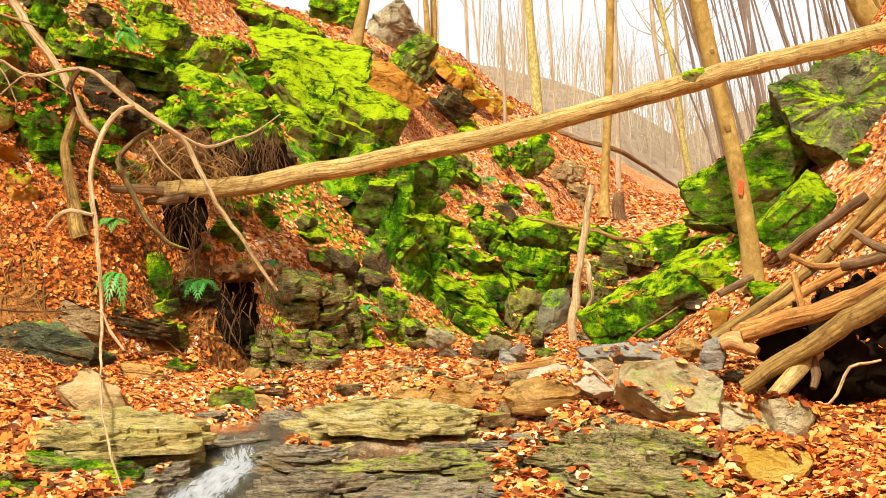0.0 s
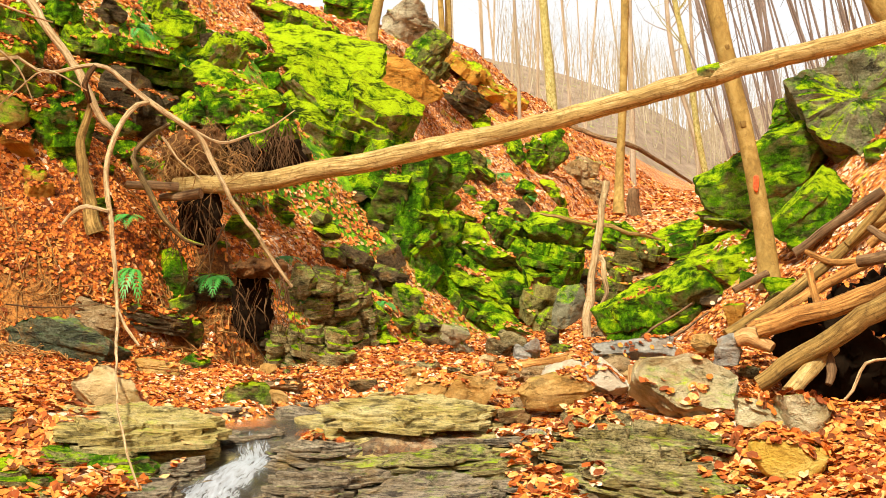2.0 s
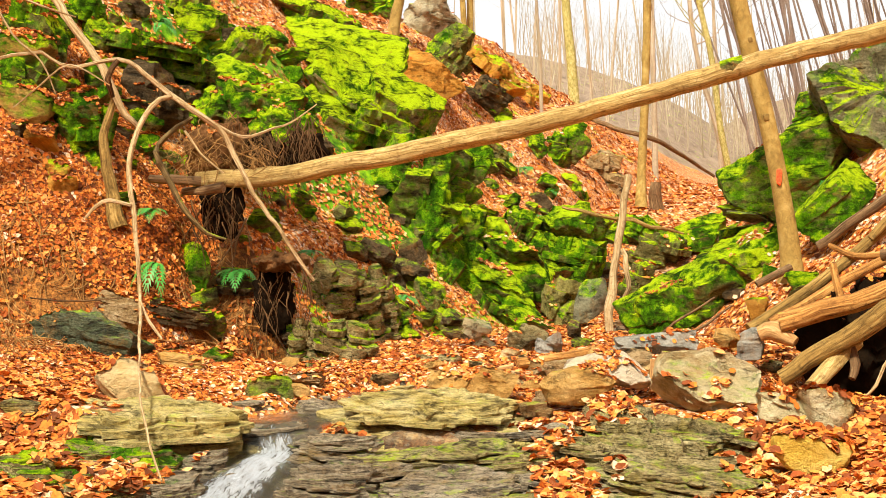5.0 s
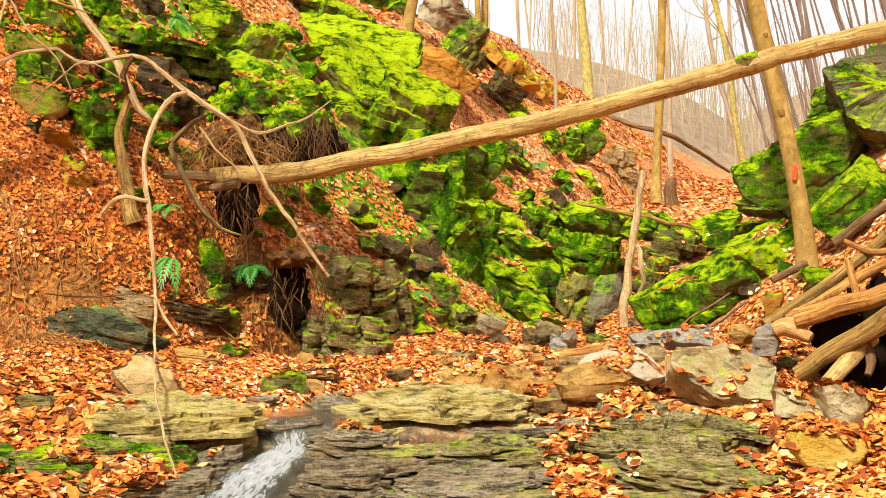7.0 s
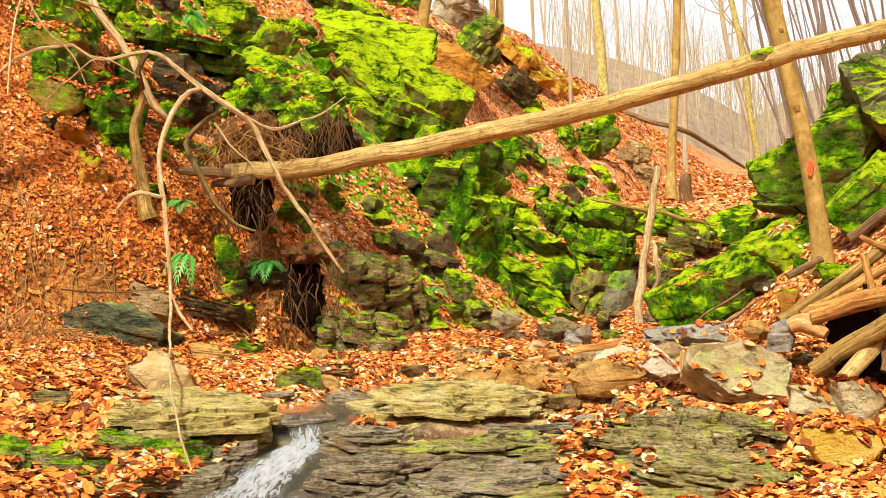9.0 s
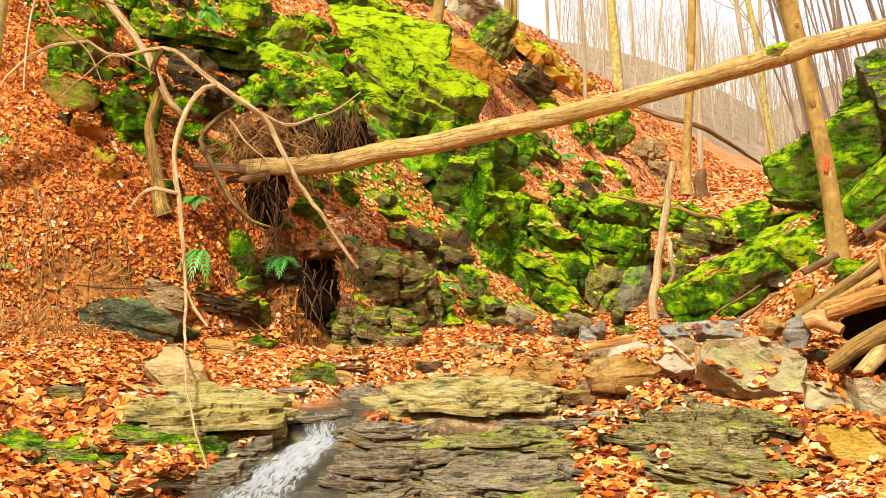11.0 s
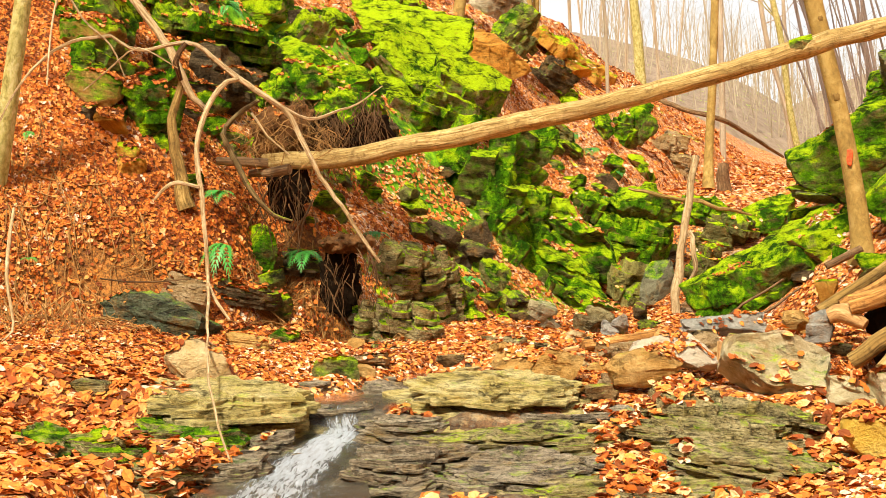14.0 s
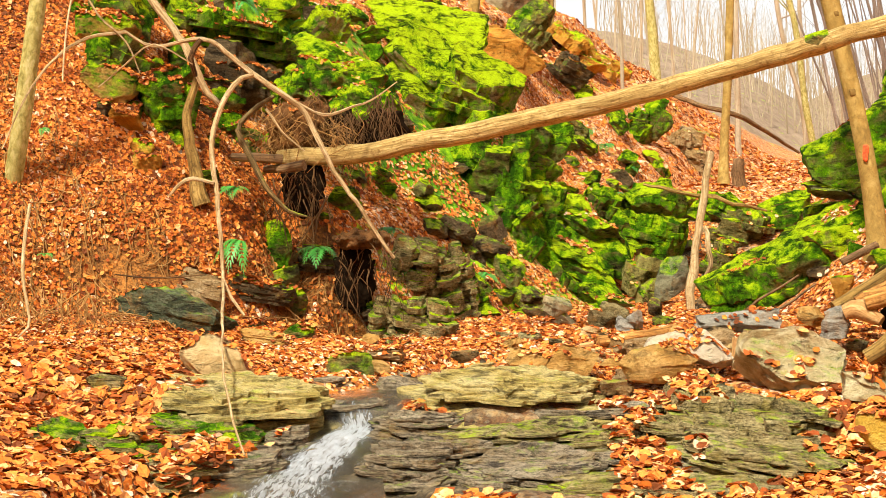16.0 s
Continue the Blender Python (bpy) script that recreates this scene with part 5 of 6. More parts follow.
limb([(-2.146, 12.400, 2.531), (-2.002, 12.400, 2.325), (-1.796, 12.400, 2.145)], [0.0102, 0.0102, 0.0068], branch_bark, "thin straight pale twig", seed=8)
limb([(-1.914, 12.500, 2.617), (-1.642, 12.600, 2.486), (-1.377, 12.800, 2.594), (-1.227, 12.900, 2.656), (-0.994, 13.000, 2.839)], [0.0170, 0.0153, 0.0119, 0.0102, 0.0051], branch_bark, "thin wavy twig pointing out from the roots", seed=10)
limb([(-2.725, 12.300, 3.154), (-2.811, 12.300, 2.980), (-2.798, 12.400, 2.839)], [0.0255, 0.0289, 0.0255], root_bark, "short dark curved branch stub", seed=11)
limb([(-4.125, 12.000, 3.887), (-3.827, 12.000, 3.737), (-3.578, 12.000, 3.340), (-3.343, 12.050, 3.098), (-3.232, 12.100, 2.829)], [0.0068, 0.0085, 0.0093, 0.0085, 0.0051], branch_bark, "thin dead twig crossing others", seed=12)
limb([(-3.578, 12.000, 2.693), (-3.343, 12.050, 2.898), (-3.107, 12.100, 3.080), (-2.778, 12.200, 2.917)], [0.0051, 0.0076, 0.0085, 0.0051], branch_bark, "thin dead twig crossing others", seed=13)
limb([(-3.647, 11.900, 3.718), (-3.330, 12.000, 3.588), (-3.082, 12.200, 3.524)], [0.0102, 0.0093, 0.0068], branch_bark, "thin twig in the upper bank", seed=14)
limb([(-3.641, 11.200, 2.653), (-3.659, 11.400, 3.243), (-3.651, 11.600, 3.515), (-3.665, 11.800, 3.845), (-3.647, 11.900, 4.014)], [0.0068, 0.0085, 0.0102, 0.0119, 0.0119], branch_bark, "thin dead twig hanging down", seed=15)
limb([(-3.850, 11.000, 1.628), (-3.767, 10.600, 1.180), (-3.670, 10.400, 0.840), (-3.618, 10.300, 0.674), (-3.718, 10.200, 0.576)], [0.0136, 0.0153, 0.0119, 0.0102, 0.0068], branch_bark, "thin pale root hanging down the bank", seed=16)
limb([(-3.229, 11.300, 1.049), (-2.901, 11.300, 1.016), (-2.502, 11.400, 1.046)], [0.0068, 0.0085, 0.0051], root_bark, "thin stick lying on bare soil", seed=17)
limb([(-2.583, 13.000, 2.127), (-2.368, 13.000, 2.144), (-2.115, 13.100, 2.106)], [0.0425, 0.0510, 0.0510], log_dark, "broken root end of the trunk", seed=18)
limb([(-2.295, 13.200, 2.013), (-1.883, 13.000, 2.047)], [0.0425, 0.0510], log_dark, "mossy broken stub beside the trunk", seed=19)
limb([(-2.86, 12.95, 1.66), (-2.93, 13.0, 2.0), (-3.02, 13.08, 2.45), (-2.951, 13.200, 2.986)], [0.095, 0.06, 0.05, 0.034], log_moss, "grey-green stem standing against the rock", seed=20)


def roots(name, x0, x1, y, top, length, count, seed, label, back=0.25, fan=0.15, thick=0.010, mat=None):
    """A mass of hanging roots under an overhang: many thin stems that wander and tangle as they fall."""
    rng = np.random.default_rng(seed)
    pieces = []
    for k in range(count):
        x = rng.uniform(x0, x1) + rng.normal(0, 0.06)
        line = [np.array((x, y + rng.uniform(-0.15, back), top + rng.uniform(-0.40, 0.0) + 0.08 * math.sin(9 * x) + 0.06 * math.sin(23 * x)))]
        l = length * rng.uniform(0.12, 1.0) ** 1.4
        way = np.array((rng.normal(0, 3.5 * fan), rng.normal(-0.3, 1.5 * fan), -0.55))
        for q in range(1, 8):
            way = 0.8 * way + np.array((rng.normal(0, 2.6 * fan), rng.normal(0, 1.4 * fan), -0.2 + rng.normal(0, fan)))
            line.append(line[-1] + way * l / 6)
        r = thick * rng.uniform(0.25, 1.5) ** 2
        pieces.append(tube(line, np.linspace(r, r * 0.3, 8), 4, 0.05, 0.15, k))
    return tagged(part(name, joined(pieces), mat or root_bark), label, "roots", kind="stuff")


def lump(name, x, y, z, sx, sz, deep, seed, mat, label, category):
    ob = rock(name, x, y, z, sx, sz, deep, (0, 0, 0), seed, mat, label, category, boxy=0.3, steps=0.0, rough=0.22, cuts=3, n=26)
    return ob


lump("root_plate", -2.011, 13.500, 2.435, 0.615, 0.504, 0.6, 201, soil_mat, "dark earthy root plate of the fallen trunk", "root plate")
lump("soil_overhang", -1.380, 13.900, 2.667, 0.634, 0.403, 0.8, 202, rock_moss, "mossy turf overhang held by roots", "turf")
lump("soil_overhang", -1.80, 14.4, 2.98, 1.25, 0.50, 0.7, 210, rock_moss, "thick mossy turf cushion above the hanging roots", "turf")
lump("soil_overhang", -1.42, 13.3, 1.33, 0.60, 0.15, 0.8, 203, soil_mat, "earthy overhang with hanging roots", "turf")
# Near-black lumps added where the hollows lie in deep shade.
lump("earth_hollow", 3.72, 11.35, 0.60, 1.05, 0.72, 0.4, 206, earth, "earth lump, near-black for the shade under the log pile", "earth")
lump("earth_hollow", -1.95, 13.35, 1.83, 0.36, 0.50, 0.5, 207, earth, "earth lump, near-black for the shade under the fallen trunk", "earth")
lump("earth_hollow", -1.44, 13.42, 0.96, 0.38, 0.62, 0.5, 208, earth, "earth lump, near-black for the shade behind hanging roots", "earth")
lump("soil_overhang", 4.306, 11.800, 0.960, 1.125, 0.587, 0.6, 205, earth, "added near-black earth overhang that shades the log-pile hollow", "turf")
lump("earth_hollow", -1.50, 13.80, 2.40, 1.0, 0.46, 0.4, 209, earth, "earth lump, near-black for the shade behind a curtain of roots", "earth")
roots("hanging_roots", -1.95, -1.05, 13.45, 2.74, 0.55, 420, 1, "curtain of brown roots below a mossy overhang", thick=0.0036, fan=0.09)
roots("hanging_roots", -2.35, -1.5, 13.3, 2.70, 0.50, 380, 2, "tangle of brown roots at the trunk's foot", fan=0.18, thick=0.0036, mat=straw_bark)
roots("hanging_roots", -1.65, -1.05, 13.02, 1.30, 0.75, 75, 3, "roots hanging over a dark hollow in the bank", fan=0.07, thick=0.0045)
roots("hanging_roots", -2.15, -1.75, 13.12, 2.0, 0.55, 90, 5, "dark roots hanging under the trunk", fan=0.07, thick=0.0045)
roots("hanging_roots", -4.1, -3.05, 10.7, 0.95, 0.7, 300, 6, "fringe of straw-brown roots hanging from the eroded bank", fan=0.12, thick=0.0036, mat=straw_bark, back=0.45)


def draped(count, xr, yr, length, seed, label, thick=0.007):
    """Roots and stalks that lie matted on steep bare earth, running down it."""
    rng = np.random.default_rng(seed)
    pieces = []
    for k in range(count):
        x, y = rng.uniform(*xr), rng.uniform(*yr)
        l = length * rng.uniform(0.4, 1.2)
        way = rng.normal(0, 0.45)
        px = x + np.array((0, 0.3 * way, way + rng.normal(0, 0.2))) * l
        py = y - np.array((0, 0.35, 0.7)) * l * 0.8
        pz = ground_height(px, py) + np.array((0.02, 0.05, 0.02)) + rng.uniform(0, 0.03)
        r = thick * rng.uniform(0.4, 1.3)
        pieces.append(tube(np.stack([px, py, pz], 1), [r, r * 0.8, r * 0.4], 4, 0.08, 0.1, k))
    return tagged(part("matted_roots", joined(pieces), straw_bark), label, "roots", kind="stuff")


draped(420, (-5.0, -2.7), (11.2, 12.7), 0.34, 1, "matted brown roots on the bare earth bank")
draped(260, (-2.4, -0.8), (12.7, 13.9), 0.4, 2, "matted brown roots below the fallen trunk")

# ---- standing trees ----
def tree(name, line, radii, mat, label, seed, twigs=8, height=0.45, spread=1.6, group="", flare=1.0):
    """A bare forest tree: a trunk along a line of points, and bare limbs with twigs above a share of its height."""
    rng = np.random.default_rng(seed)
    base = np.array(line[0], float)
    pts = np.array(line, float) - base
    root = new(name)
    root.location = base
    tagged(root, label, "tree", group)
    part("trunk", tube(pts, radii, 14 if radii[0] > 0.09 else 8, 0.25, 0.04, seed), mat, root)
    L, R2 = curve_through(pts, radii, 0.5)
    for k in range(twigs):
        q = int(len(L) * rng.uniform(height, 0.97))
        q = min(q, len(L) - 1)
        ang = rng.uniform(0, 6.28)
        l = spread * rng.uniform(0.5, 1.2)
        d = np.array((math.cos(ang), math.sin(ang) * 0.7, rng.uniform(0.5, 1.3)))
        r = R2[q] * rng.uniform(0.2, 0.4)
        a = L[q]
        mid = a + d * l * 0.5 + rng.normal(0, 0.1 * l, 3)
        end = a + d * l + rng.normal(0, 0.15 * l, 3)
        pieces = [tube([a, mid, end], [r, r * 0.6, r * 0.2], 4, 0.4, 0, k)]
        for m in range(3):
            e2 = mid + (end - mid) * rng.uniform(0, 0.8)
            t2 = e2 + (rng.normal(0, 0.4, 3) + (0, 0, 0.4)) * l * 0.5
            pieces.append(tube([e2, (e2 + t2) / 2 + rng.normal(0, 0.04 * l, 3), t2], [r * 0.35, r * 0.25, r * 0.1], 3, 0.5, 0, m))
        part("limb", joined(pieces), mat, root)
    return root


marked = tree("beech_tree", [(3.875, 14.200, 1.106), (3.869, 14.200, 1.341), (3.811, 14.200, 1.812), (3.640, 14.200, 2.695), (3.381, 14.200, 3.754), (3.275, 14.200, 4.284), (3.025, 14.300, 5.667), (2.665, 14.600, 8.479)],
    [0.16, 0.118, 0.098, 0.090, 0.094, 0.094, 0.085, 0.05], beech_bark, "leaning beech with an orange paint mark on its bark", 1, 6, 0.8)
mark_at = np.array((3.717, 14.090, 2.212)) - np.array(marked.location)
mv, mf = rock_mesh(0.062, 0.03, 0.165, 5, n=8, boxy=0.4, cuts=4, steps=0)
part("paint_mark", (mv + mark_at, mf), paint, marked.children[0], "faded orange-red paint mark")
for at, wide in (((3.584, 14.120, 2.828), 0.085), ((3.415, 14.120, 3.635), 0.07)):
    kv, kf = rock_mesh(wide * 0.8, 0.03, wide * 0.9, 8, n=8, boxy=0.1, cuts=2, steps=0, rough=0.12)
    part("knot", (kv + np.array(at) - np.array(marked.location), kf), log_moss, marked.children[0], "dark grown-over branch knot")
tree("beech_tree", [(4.261, 26.330, 2.295), (4.289, 26.500, 2.938), (4.382, 26.600, 4.597), (4.443, 26.700, 6.601), (4.504, 26.800, 8.842), (4.593, 27.000, 14.492)], [0.13, 0.09, 0.078, 0.078, 0.07, 0.04], beech_bark, "straight beech standing on the leaf slope", 2, 8, 0.5)
tree("beech_tree", [(4.777, 42.300, 5.993), (4.654, 42.300, 7.536), (4.462, 42.300, 9.815), (4.304, 42.300, 14.899)], [0.17, 0.15, 0.13, 0.08], beech_green, "beech with yellow-green algae on its bark", 3, 8, 0.4)
tree("beech_tree", [(0.922, 28.700, 5.706), (0.886, 28.700, 6.515), (0.839, 28.700, 7.466), (0.815, 28.700, 10.559)], [0.07, 0.06, 0.055, 0.04], beech_bark, "beech trunk standing on the crest", 4, 8, 0.6)
tree("beech_tree", [(1.040, 29.000, 5.691), (1.040, 29.000, 6.568), (1.016, 29.000, 7.530), (0.968, 29.000, 10.654)], [0.08, 0.07, 0.06, 0.03], beech_bark, "slim beech trunk standing on the crest", 5, 8, 0.6)
tree("beech_tree", [(-0.523, 24.500, 5.279), (-0.442, 24.500, 5.766), (-0.320, 24.500, 6.375), (0.107, 24.500, 9.218)], [0.12, 0.10, 0.09, 0.05], beech_bark, "slim beech growing beside the crag", 6, 4, 0.6)
tree("beech_tree", [(-4.469, 12.150, 1.526), (-4.324, 12.000, 2.047), (-4.165, 11.900, 2.880), (-4.042, 11.900, 3.767), (-3.926, 12.000, 4.981), (-3.739, 12.200, 7.316)], [0.095, 0.082, 0.076, 0.07, 0.06, 0.04], beech_green, "slim pale beech on the leafy bank", 7, 4, 0.85)
tree("beech_tree", [(2.531, 28.600, 4.268), (2.495, 28.600, 5.549), (2.400, 28.600, 7.089), (2.258, 28.600, 10.527)], [0.04, 0.035, 0.03, 0.015], hazed_bark, "slim bare beech far up the valley", 8, 10, 0.4)
tree("beech_tree", [(6.182, 35.900, 3.364), (6.167, 35.900, 4.673), (6.108, 35.900, 6.905), (6.033, 35.900, 12.856)], [0.09, 0.08, 0.075, 0.04], hazed_bark, "slim bare beech far up the valley", 9, 10, 0.4)
tree("beech_tree", [(9.209, 40.000, 3.224), (8.828, 40.000, 5.047), (8.546, 40.000, 7.202), (8.048, 40.000, 9.523), (7.302, 40.000, 14.165)], [0.10, 0.095, 0.09, 0.08, 0.04], beech_green, "slim leaning beech with algae", 10, 12, 0.35)
tree("beech_tree", [(10.209, 46.000, 3.688), (10.018, 46.000, 5.594), (9.160, 46.000, 9.216), (8.779, 46.000, 16.079)], [0.09, 0.085, 0.08, 0.04], hazed_bark, "slim bare beech far up the valley", 11, 12, 0.35)
tree("beech_tree", [(7.630, 20.000, 4.716), (7.174, 20.000, 5.130), (6.842, 20.000, 5.793), (5.806, 20.000, 7.782)], [0.20, 0.18, 0.16, 0.10], beech_bark, "stout leaning beech behind the big rock", 12, 8, 0.5)
tree("beech_tree", [(9.355, 24.000, 5.279), (8.907, 24.000, 5.876), (8.559, 24.000, 6.672), (7.365, 24.000, 9.059)], [0.18, 0.17, 0.15, 0.10], log_moss, "dark mossy leaning trunk behind the big rock", 13, 8, 0.5)


def woods(name, count, x_of, y_of, lean_of, seed, radius, label, mat, twigs=5, tall=(14, 24)):
    """A far wood: many thin bare stems, each rooted in the ground."""
    rng = np.random.default_rng(seed)
    pieces = []
    for k in range(count):
        y = rng.uniform(*y_of)
        x = rng.uniform(*x_of) * y
        z = float(ground_height(np.array([x]), np.array([y]))[0])
        h = rng.uniform(*tall)
        lean = lean_of + rng.normal(0, 0.05)
        r = radius * rng.uniform(0.45, 1.25)
        a = np.array((x, y, z - 0.2))
        bend = rng.normal(0, 0.35)
        m = a + (lean * h * 0.5 + bend, rng.normal(0, 0.3), h * 0.5)
        e = a + (lean * h, rng.normal(0, 0.5), h)
        pieces.append(tube([a, m, e], [r, r * 0.8, r * 0.25], 5, 2.5, 0, k))
        for q in range(twigs):
            s = rng.uniform(0.25, 0.97)
            p0 = a + (e - a) * s
            l = rng.uniform(1.0, 3.2) * (1.15 - s)+0.5
            ang = rng.uniform(0, 6.28)
            p1 = p0 + np.array((math.cos(ang), math.sin(ang), rng.uniform(0.5, 1.6))) * l
            pieces.append(tube([p0, (p0 + p1) / 2 + rng.normal(0, 0.1, 3), p1], [r * 0.24, r * 0.14, r * 0.05], 3, 1.0, 0, q))
    ob = part(name, joined(pieces), mat)
    return tagged(ob, label, "trees", kind="stuff")


woods("distant_wood", 8, (0.03, 0.26), (44, 75), -0.04, 1, 0.065, "bare beech wood up the valley", hazed_bark)
woods("distant_wood", 22, (0.0, 0.36), (80, 165), -0.03, 2, 0.06, "bare wood on the far valley side", hazed_bark, 4)
woods("distant_wood", 104, (0.25, 0.46), (28, 70), -0.24, 3, 0.05, "dense leaning bare trees above the big rock", shade_toned_bark, 12)
woods("distant_wood", 4, (0.02, 0.14), (40, 70), 0.0, 4, 0.06, "thin bare trees behind the crest", hazed_bark)

woods("distant_wood", 360, (0.08, 0.34), (76, 130), -0.03, 6, 0.04, "young bare trees covering the far hillside", hazed_bark, 4, (4, 7.5))

# stump beside the straight beech
stem("stump", [(4.492, 25.900, 2.194), (4.481, 25.900, 2.473), (4.471, 25.900, 2.774)], [0.17, 0.15, 0.12], log_dark, "rotten dark stump beside the beech", "stump", sides=14, wobble=0.25, crook=0.2)


# ---- ferns ----
def fern(x, y, z, size, fronds, seed, face=-1.57, droop=0.6):
    rng = np.random.default_rng(seed)
    root = new("fern")
    root.location = (x, y - 0.06, z)
    tagged(root, "green fern with arching fronds growing on the slope", "fern", "ferns on the slopes")
    for k in range(fronds):
        ang = face + rng.uniform(-1.3, 1.3)
        l = size * rng.uniform(0.7, 1.1)
        out = np.array((math.cos(ang), math.sin(ang), 0))
        up = rng.uniform(0.2, 0.7)
        t = np.linspace(0, 1, 13)
        mid = out[None] * (t * l)[:, None] * 0.8
        mid[:, 2] = l * (up * t - droop * 1.3 * t * t)
        side = np.array((-out[1], out[0], 0))
        verts, faces = [], []
        for q in range(1, 13):
            w = l * 0.24 * math.sin(math.pi * (0.12 + 0.86 * t[q])) ** 0.8
            d = (mid[q] - mid[q - 1])
            for s in (-1, 1):
                a = len(verts)
                tip = mid[q] + side * s * w + d * 0.7 - np.array((0, 0, 0.15 * w))
                verts += [mid[q - 1], mid[q - 1] + side * s * w * 0.55 - d * 0.05, tip, mid[q - 1] + d * 0.85 + side * s * w * 0.4]
                faces.append((a, a + 1, a + 2, a + 3) if s > 0 else (a + 3, a + 2, a + 1, a))
        frond = part("frond", (verts, faces), fern_mat, root)
        part("stalk", tube(mid[::3], np.linspace(0.004, 0.0015, 5), 4, 0.1), stalk_mat, frond, "brown-green midrib")
    return root


fern(-1.818, 13.600, 1.242, 0.33, 7, 1)
fern(-2.488, 12.870, 1.320, 0.33, 5, 2, droop=1.0)
fern(-1.190, 14.690, 1.430, 0.29, 6, 3)
fern(-2.578, 13.110, 1.807, 0.26, 6, 4)
fern(-0.190, 15.510, 0.918, 0.26, 6, 5)
fern(-0.952, 14.400, 1.012, 0.25, 5, 6)
fern(1.861, 24.210, 2.925, 0.33, 6, 7)
fern(1.840, 21.930, 2.036, 0.22, 5, 8)
fern(-3.100, 16.350, 4.165, 0.31, 6, 9)
fern(2.211, 23.660, 2.528, 0.29, 5, 10)
fern(-1.605, 14.920, 1.833, 0.18, 5, 11)
fern(5.136, 16.190, 2.977, 0.29, 5, 12)
fern(-3.956, 11.720, 1.206, 0.14, 4, 13)
fern(-4.199, 12.410, 2.351, 0.15, 4, 14)
fern(1.476, 23.980, 3.189, 0.29, 5, 15)
fern(1.135, 18.190, 1.023, 0.18, 4, 16)
fern(4.635, 15.740, 2.248, 0.22, 4, 17)

# ---- the stream ----
def ribbon(name, line, widths, cells, foam, label):
    """Water along a line, with ripples; foam says how white it runs at each point."""
    L, Wd = curve_through(line, widths, 0.04)
    _, Fo = curve_through(line, foam, 0.04)
    tan = np.gradient(L, axis=0)
    tan[:, 2] = 0
    tan /= np.linalg.norm(tan, axis=1)[:, None] + 1e-9
    side = np.stack([tan[:, 1], -tan[:, 0], 0 * tan[:, 0]], 1)
    s = np.linspace(-1, 1, cells + 1)
    v = L[:, None] + side[:, None] * (Wd[:, None] * s[None])[:, :, None]
    fo = Fo[:, None] * np.clip(1.15 - (s[None] - 0.1) ** 2 * 3.0, 0, 1)
    v[:, :, 2] += 0.02 * fractal(v[:, :, 0] * 8, v[:, :, 1] * 8, 21) * (0.5 + 1.2 * fo) + 0.02 * fo
    m, c = len(L), cells + 1
    a, b = np.meshgrid(np.arange(cells), np.arange(m - 1))
    k = (b * c + a).ravel()
    me = raw_mesh(name, v.reshape(-1, 3), np.stack([k, k + 1, k + c + 1, k + c], 1))
    me.attributes.new("foam", "FLOAT", "POINT").data.foreach_set("value", fo.ravel().astype(np.float32))
    run = np.append(0, np.cumsum(np.linalg.norm(np.diff(L, axis=0), axis=1)))
    flow = np.stack([(Wd[:, None] * s[None]) * 4.0, run[:, None] * 0.7 + 0 * fo, 0 * fo], 2)
    me.attributes.new("flow", "FLOAT_VECTOR", "POINT").data.foreach_set("vector", flow.astype(np.float32).ravel())
    ob = part(name, me, water_mat)
    ob.visible_shadow = False
    return tagged(ob, label, "stream", kind="structure")


ribbon("stream_water", [(-0.190, 11.600, 0.247), (-0.476, 11.000, 0.261), (-0.530, 10.700, 0.213), (-0.600, 10.400, 0.215), (-0.840, 9.900, 0.222), (-0.960, 9.600, 0.218), (-0.960, 9.350, 0.141), (-0.930, 9.150, 0.075), (-1.010, 8.800, 0.034), (-1.120, 8.200, -0.024), (-1.148, 7.300, -0.062), (-1.104, 6.200, -0.167)],
    [0.25, 0.2, 0.13, 0.24, 0.40, 0.32, 0.26, 0.27, 0.33, 0.40, 0.54, 0.8], 44, [0.1, 0.4, 0.7, 0.1, 0.0, 0.2, 0.6, 1.0, 1.1, 0.95, 0.7, 0.4], "clear shallow stream tumbling in a small white cascade")

# ---- small flat stones on the gorge floor ----
rng = np.random.default_rng(41)
for k in range(64):
    y = rng.uniform(9.9, 13.2)
    x = rng.uniform(-2.6, 3.0) if k % 2 else rng.normal(1.4, 0.7)
    if x > right_foot(y) or x < left_foot(y) + 0.3:
        continue
    w = rng.uniform(0.09, 0.30)
    z = float(ground_height(np.array([x]), np.array([y]))[0])
    rock("floor_stone", x, y, z + 0.05 * w + 0.02, w, w * rng.uniform(0.3, 0.6), rng.uniform(0.6, 1.0), (rng.uniform(0, 18), rng.uniform(-10, 14), rng.uniform(0, 360)), 1300 + k,
        (rock_tan, rock_brown, rock_buff, rock_bed)[k % 4], ("small tan schist stone among leaves", "small brown schist stone among leaves", "small buff schist stone among leaves", "small layered grey stone among leaves")[k % 4], "stone", "small stones on the gorge floor", n=10, boxy=0.7)

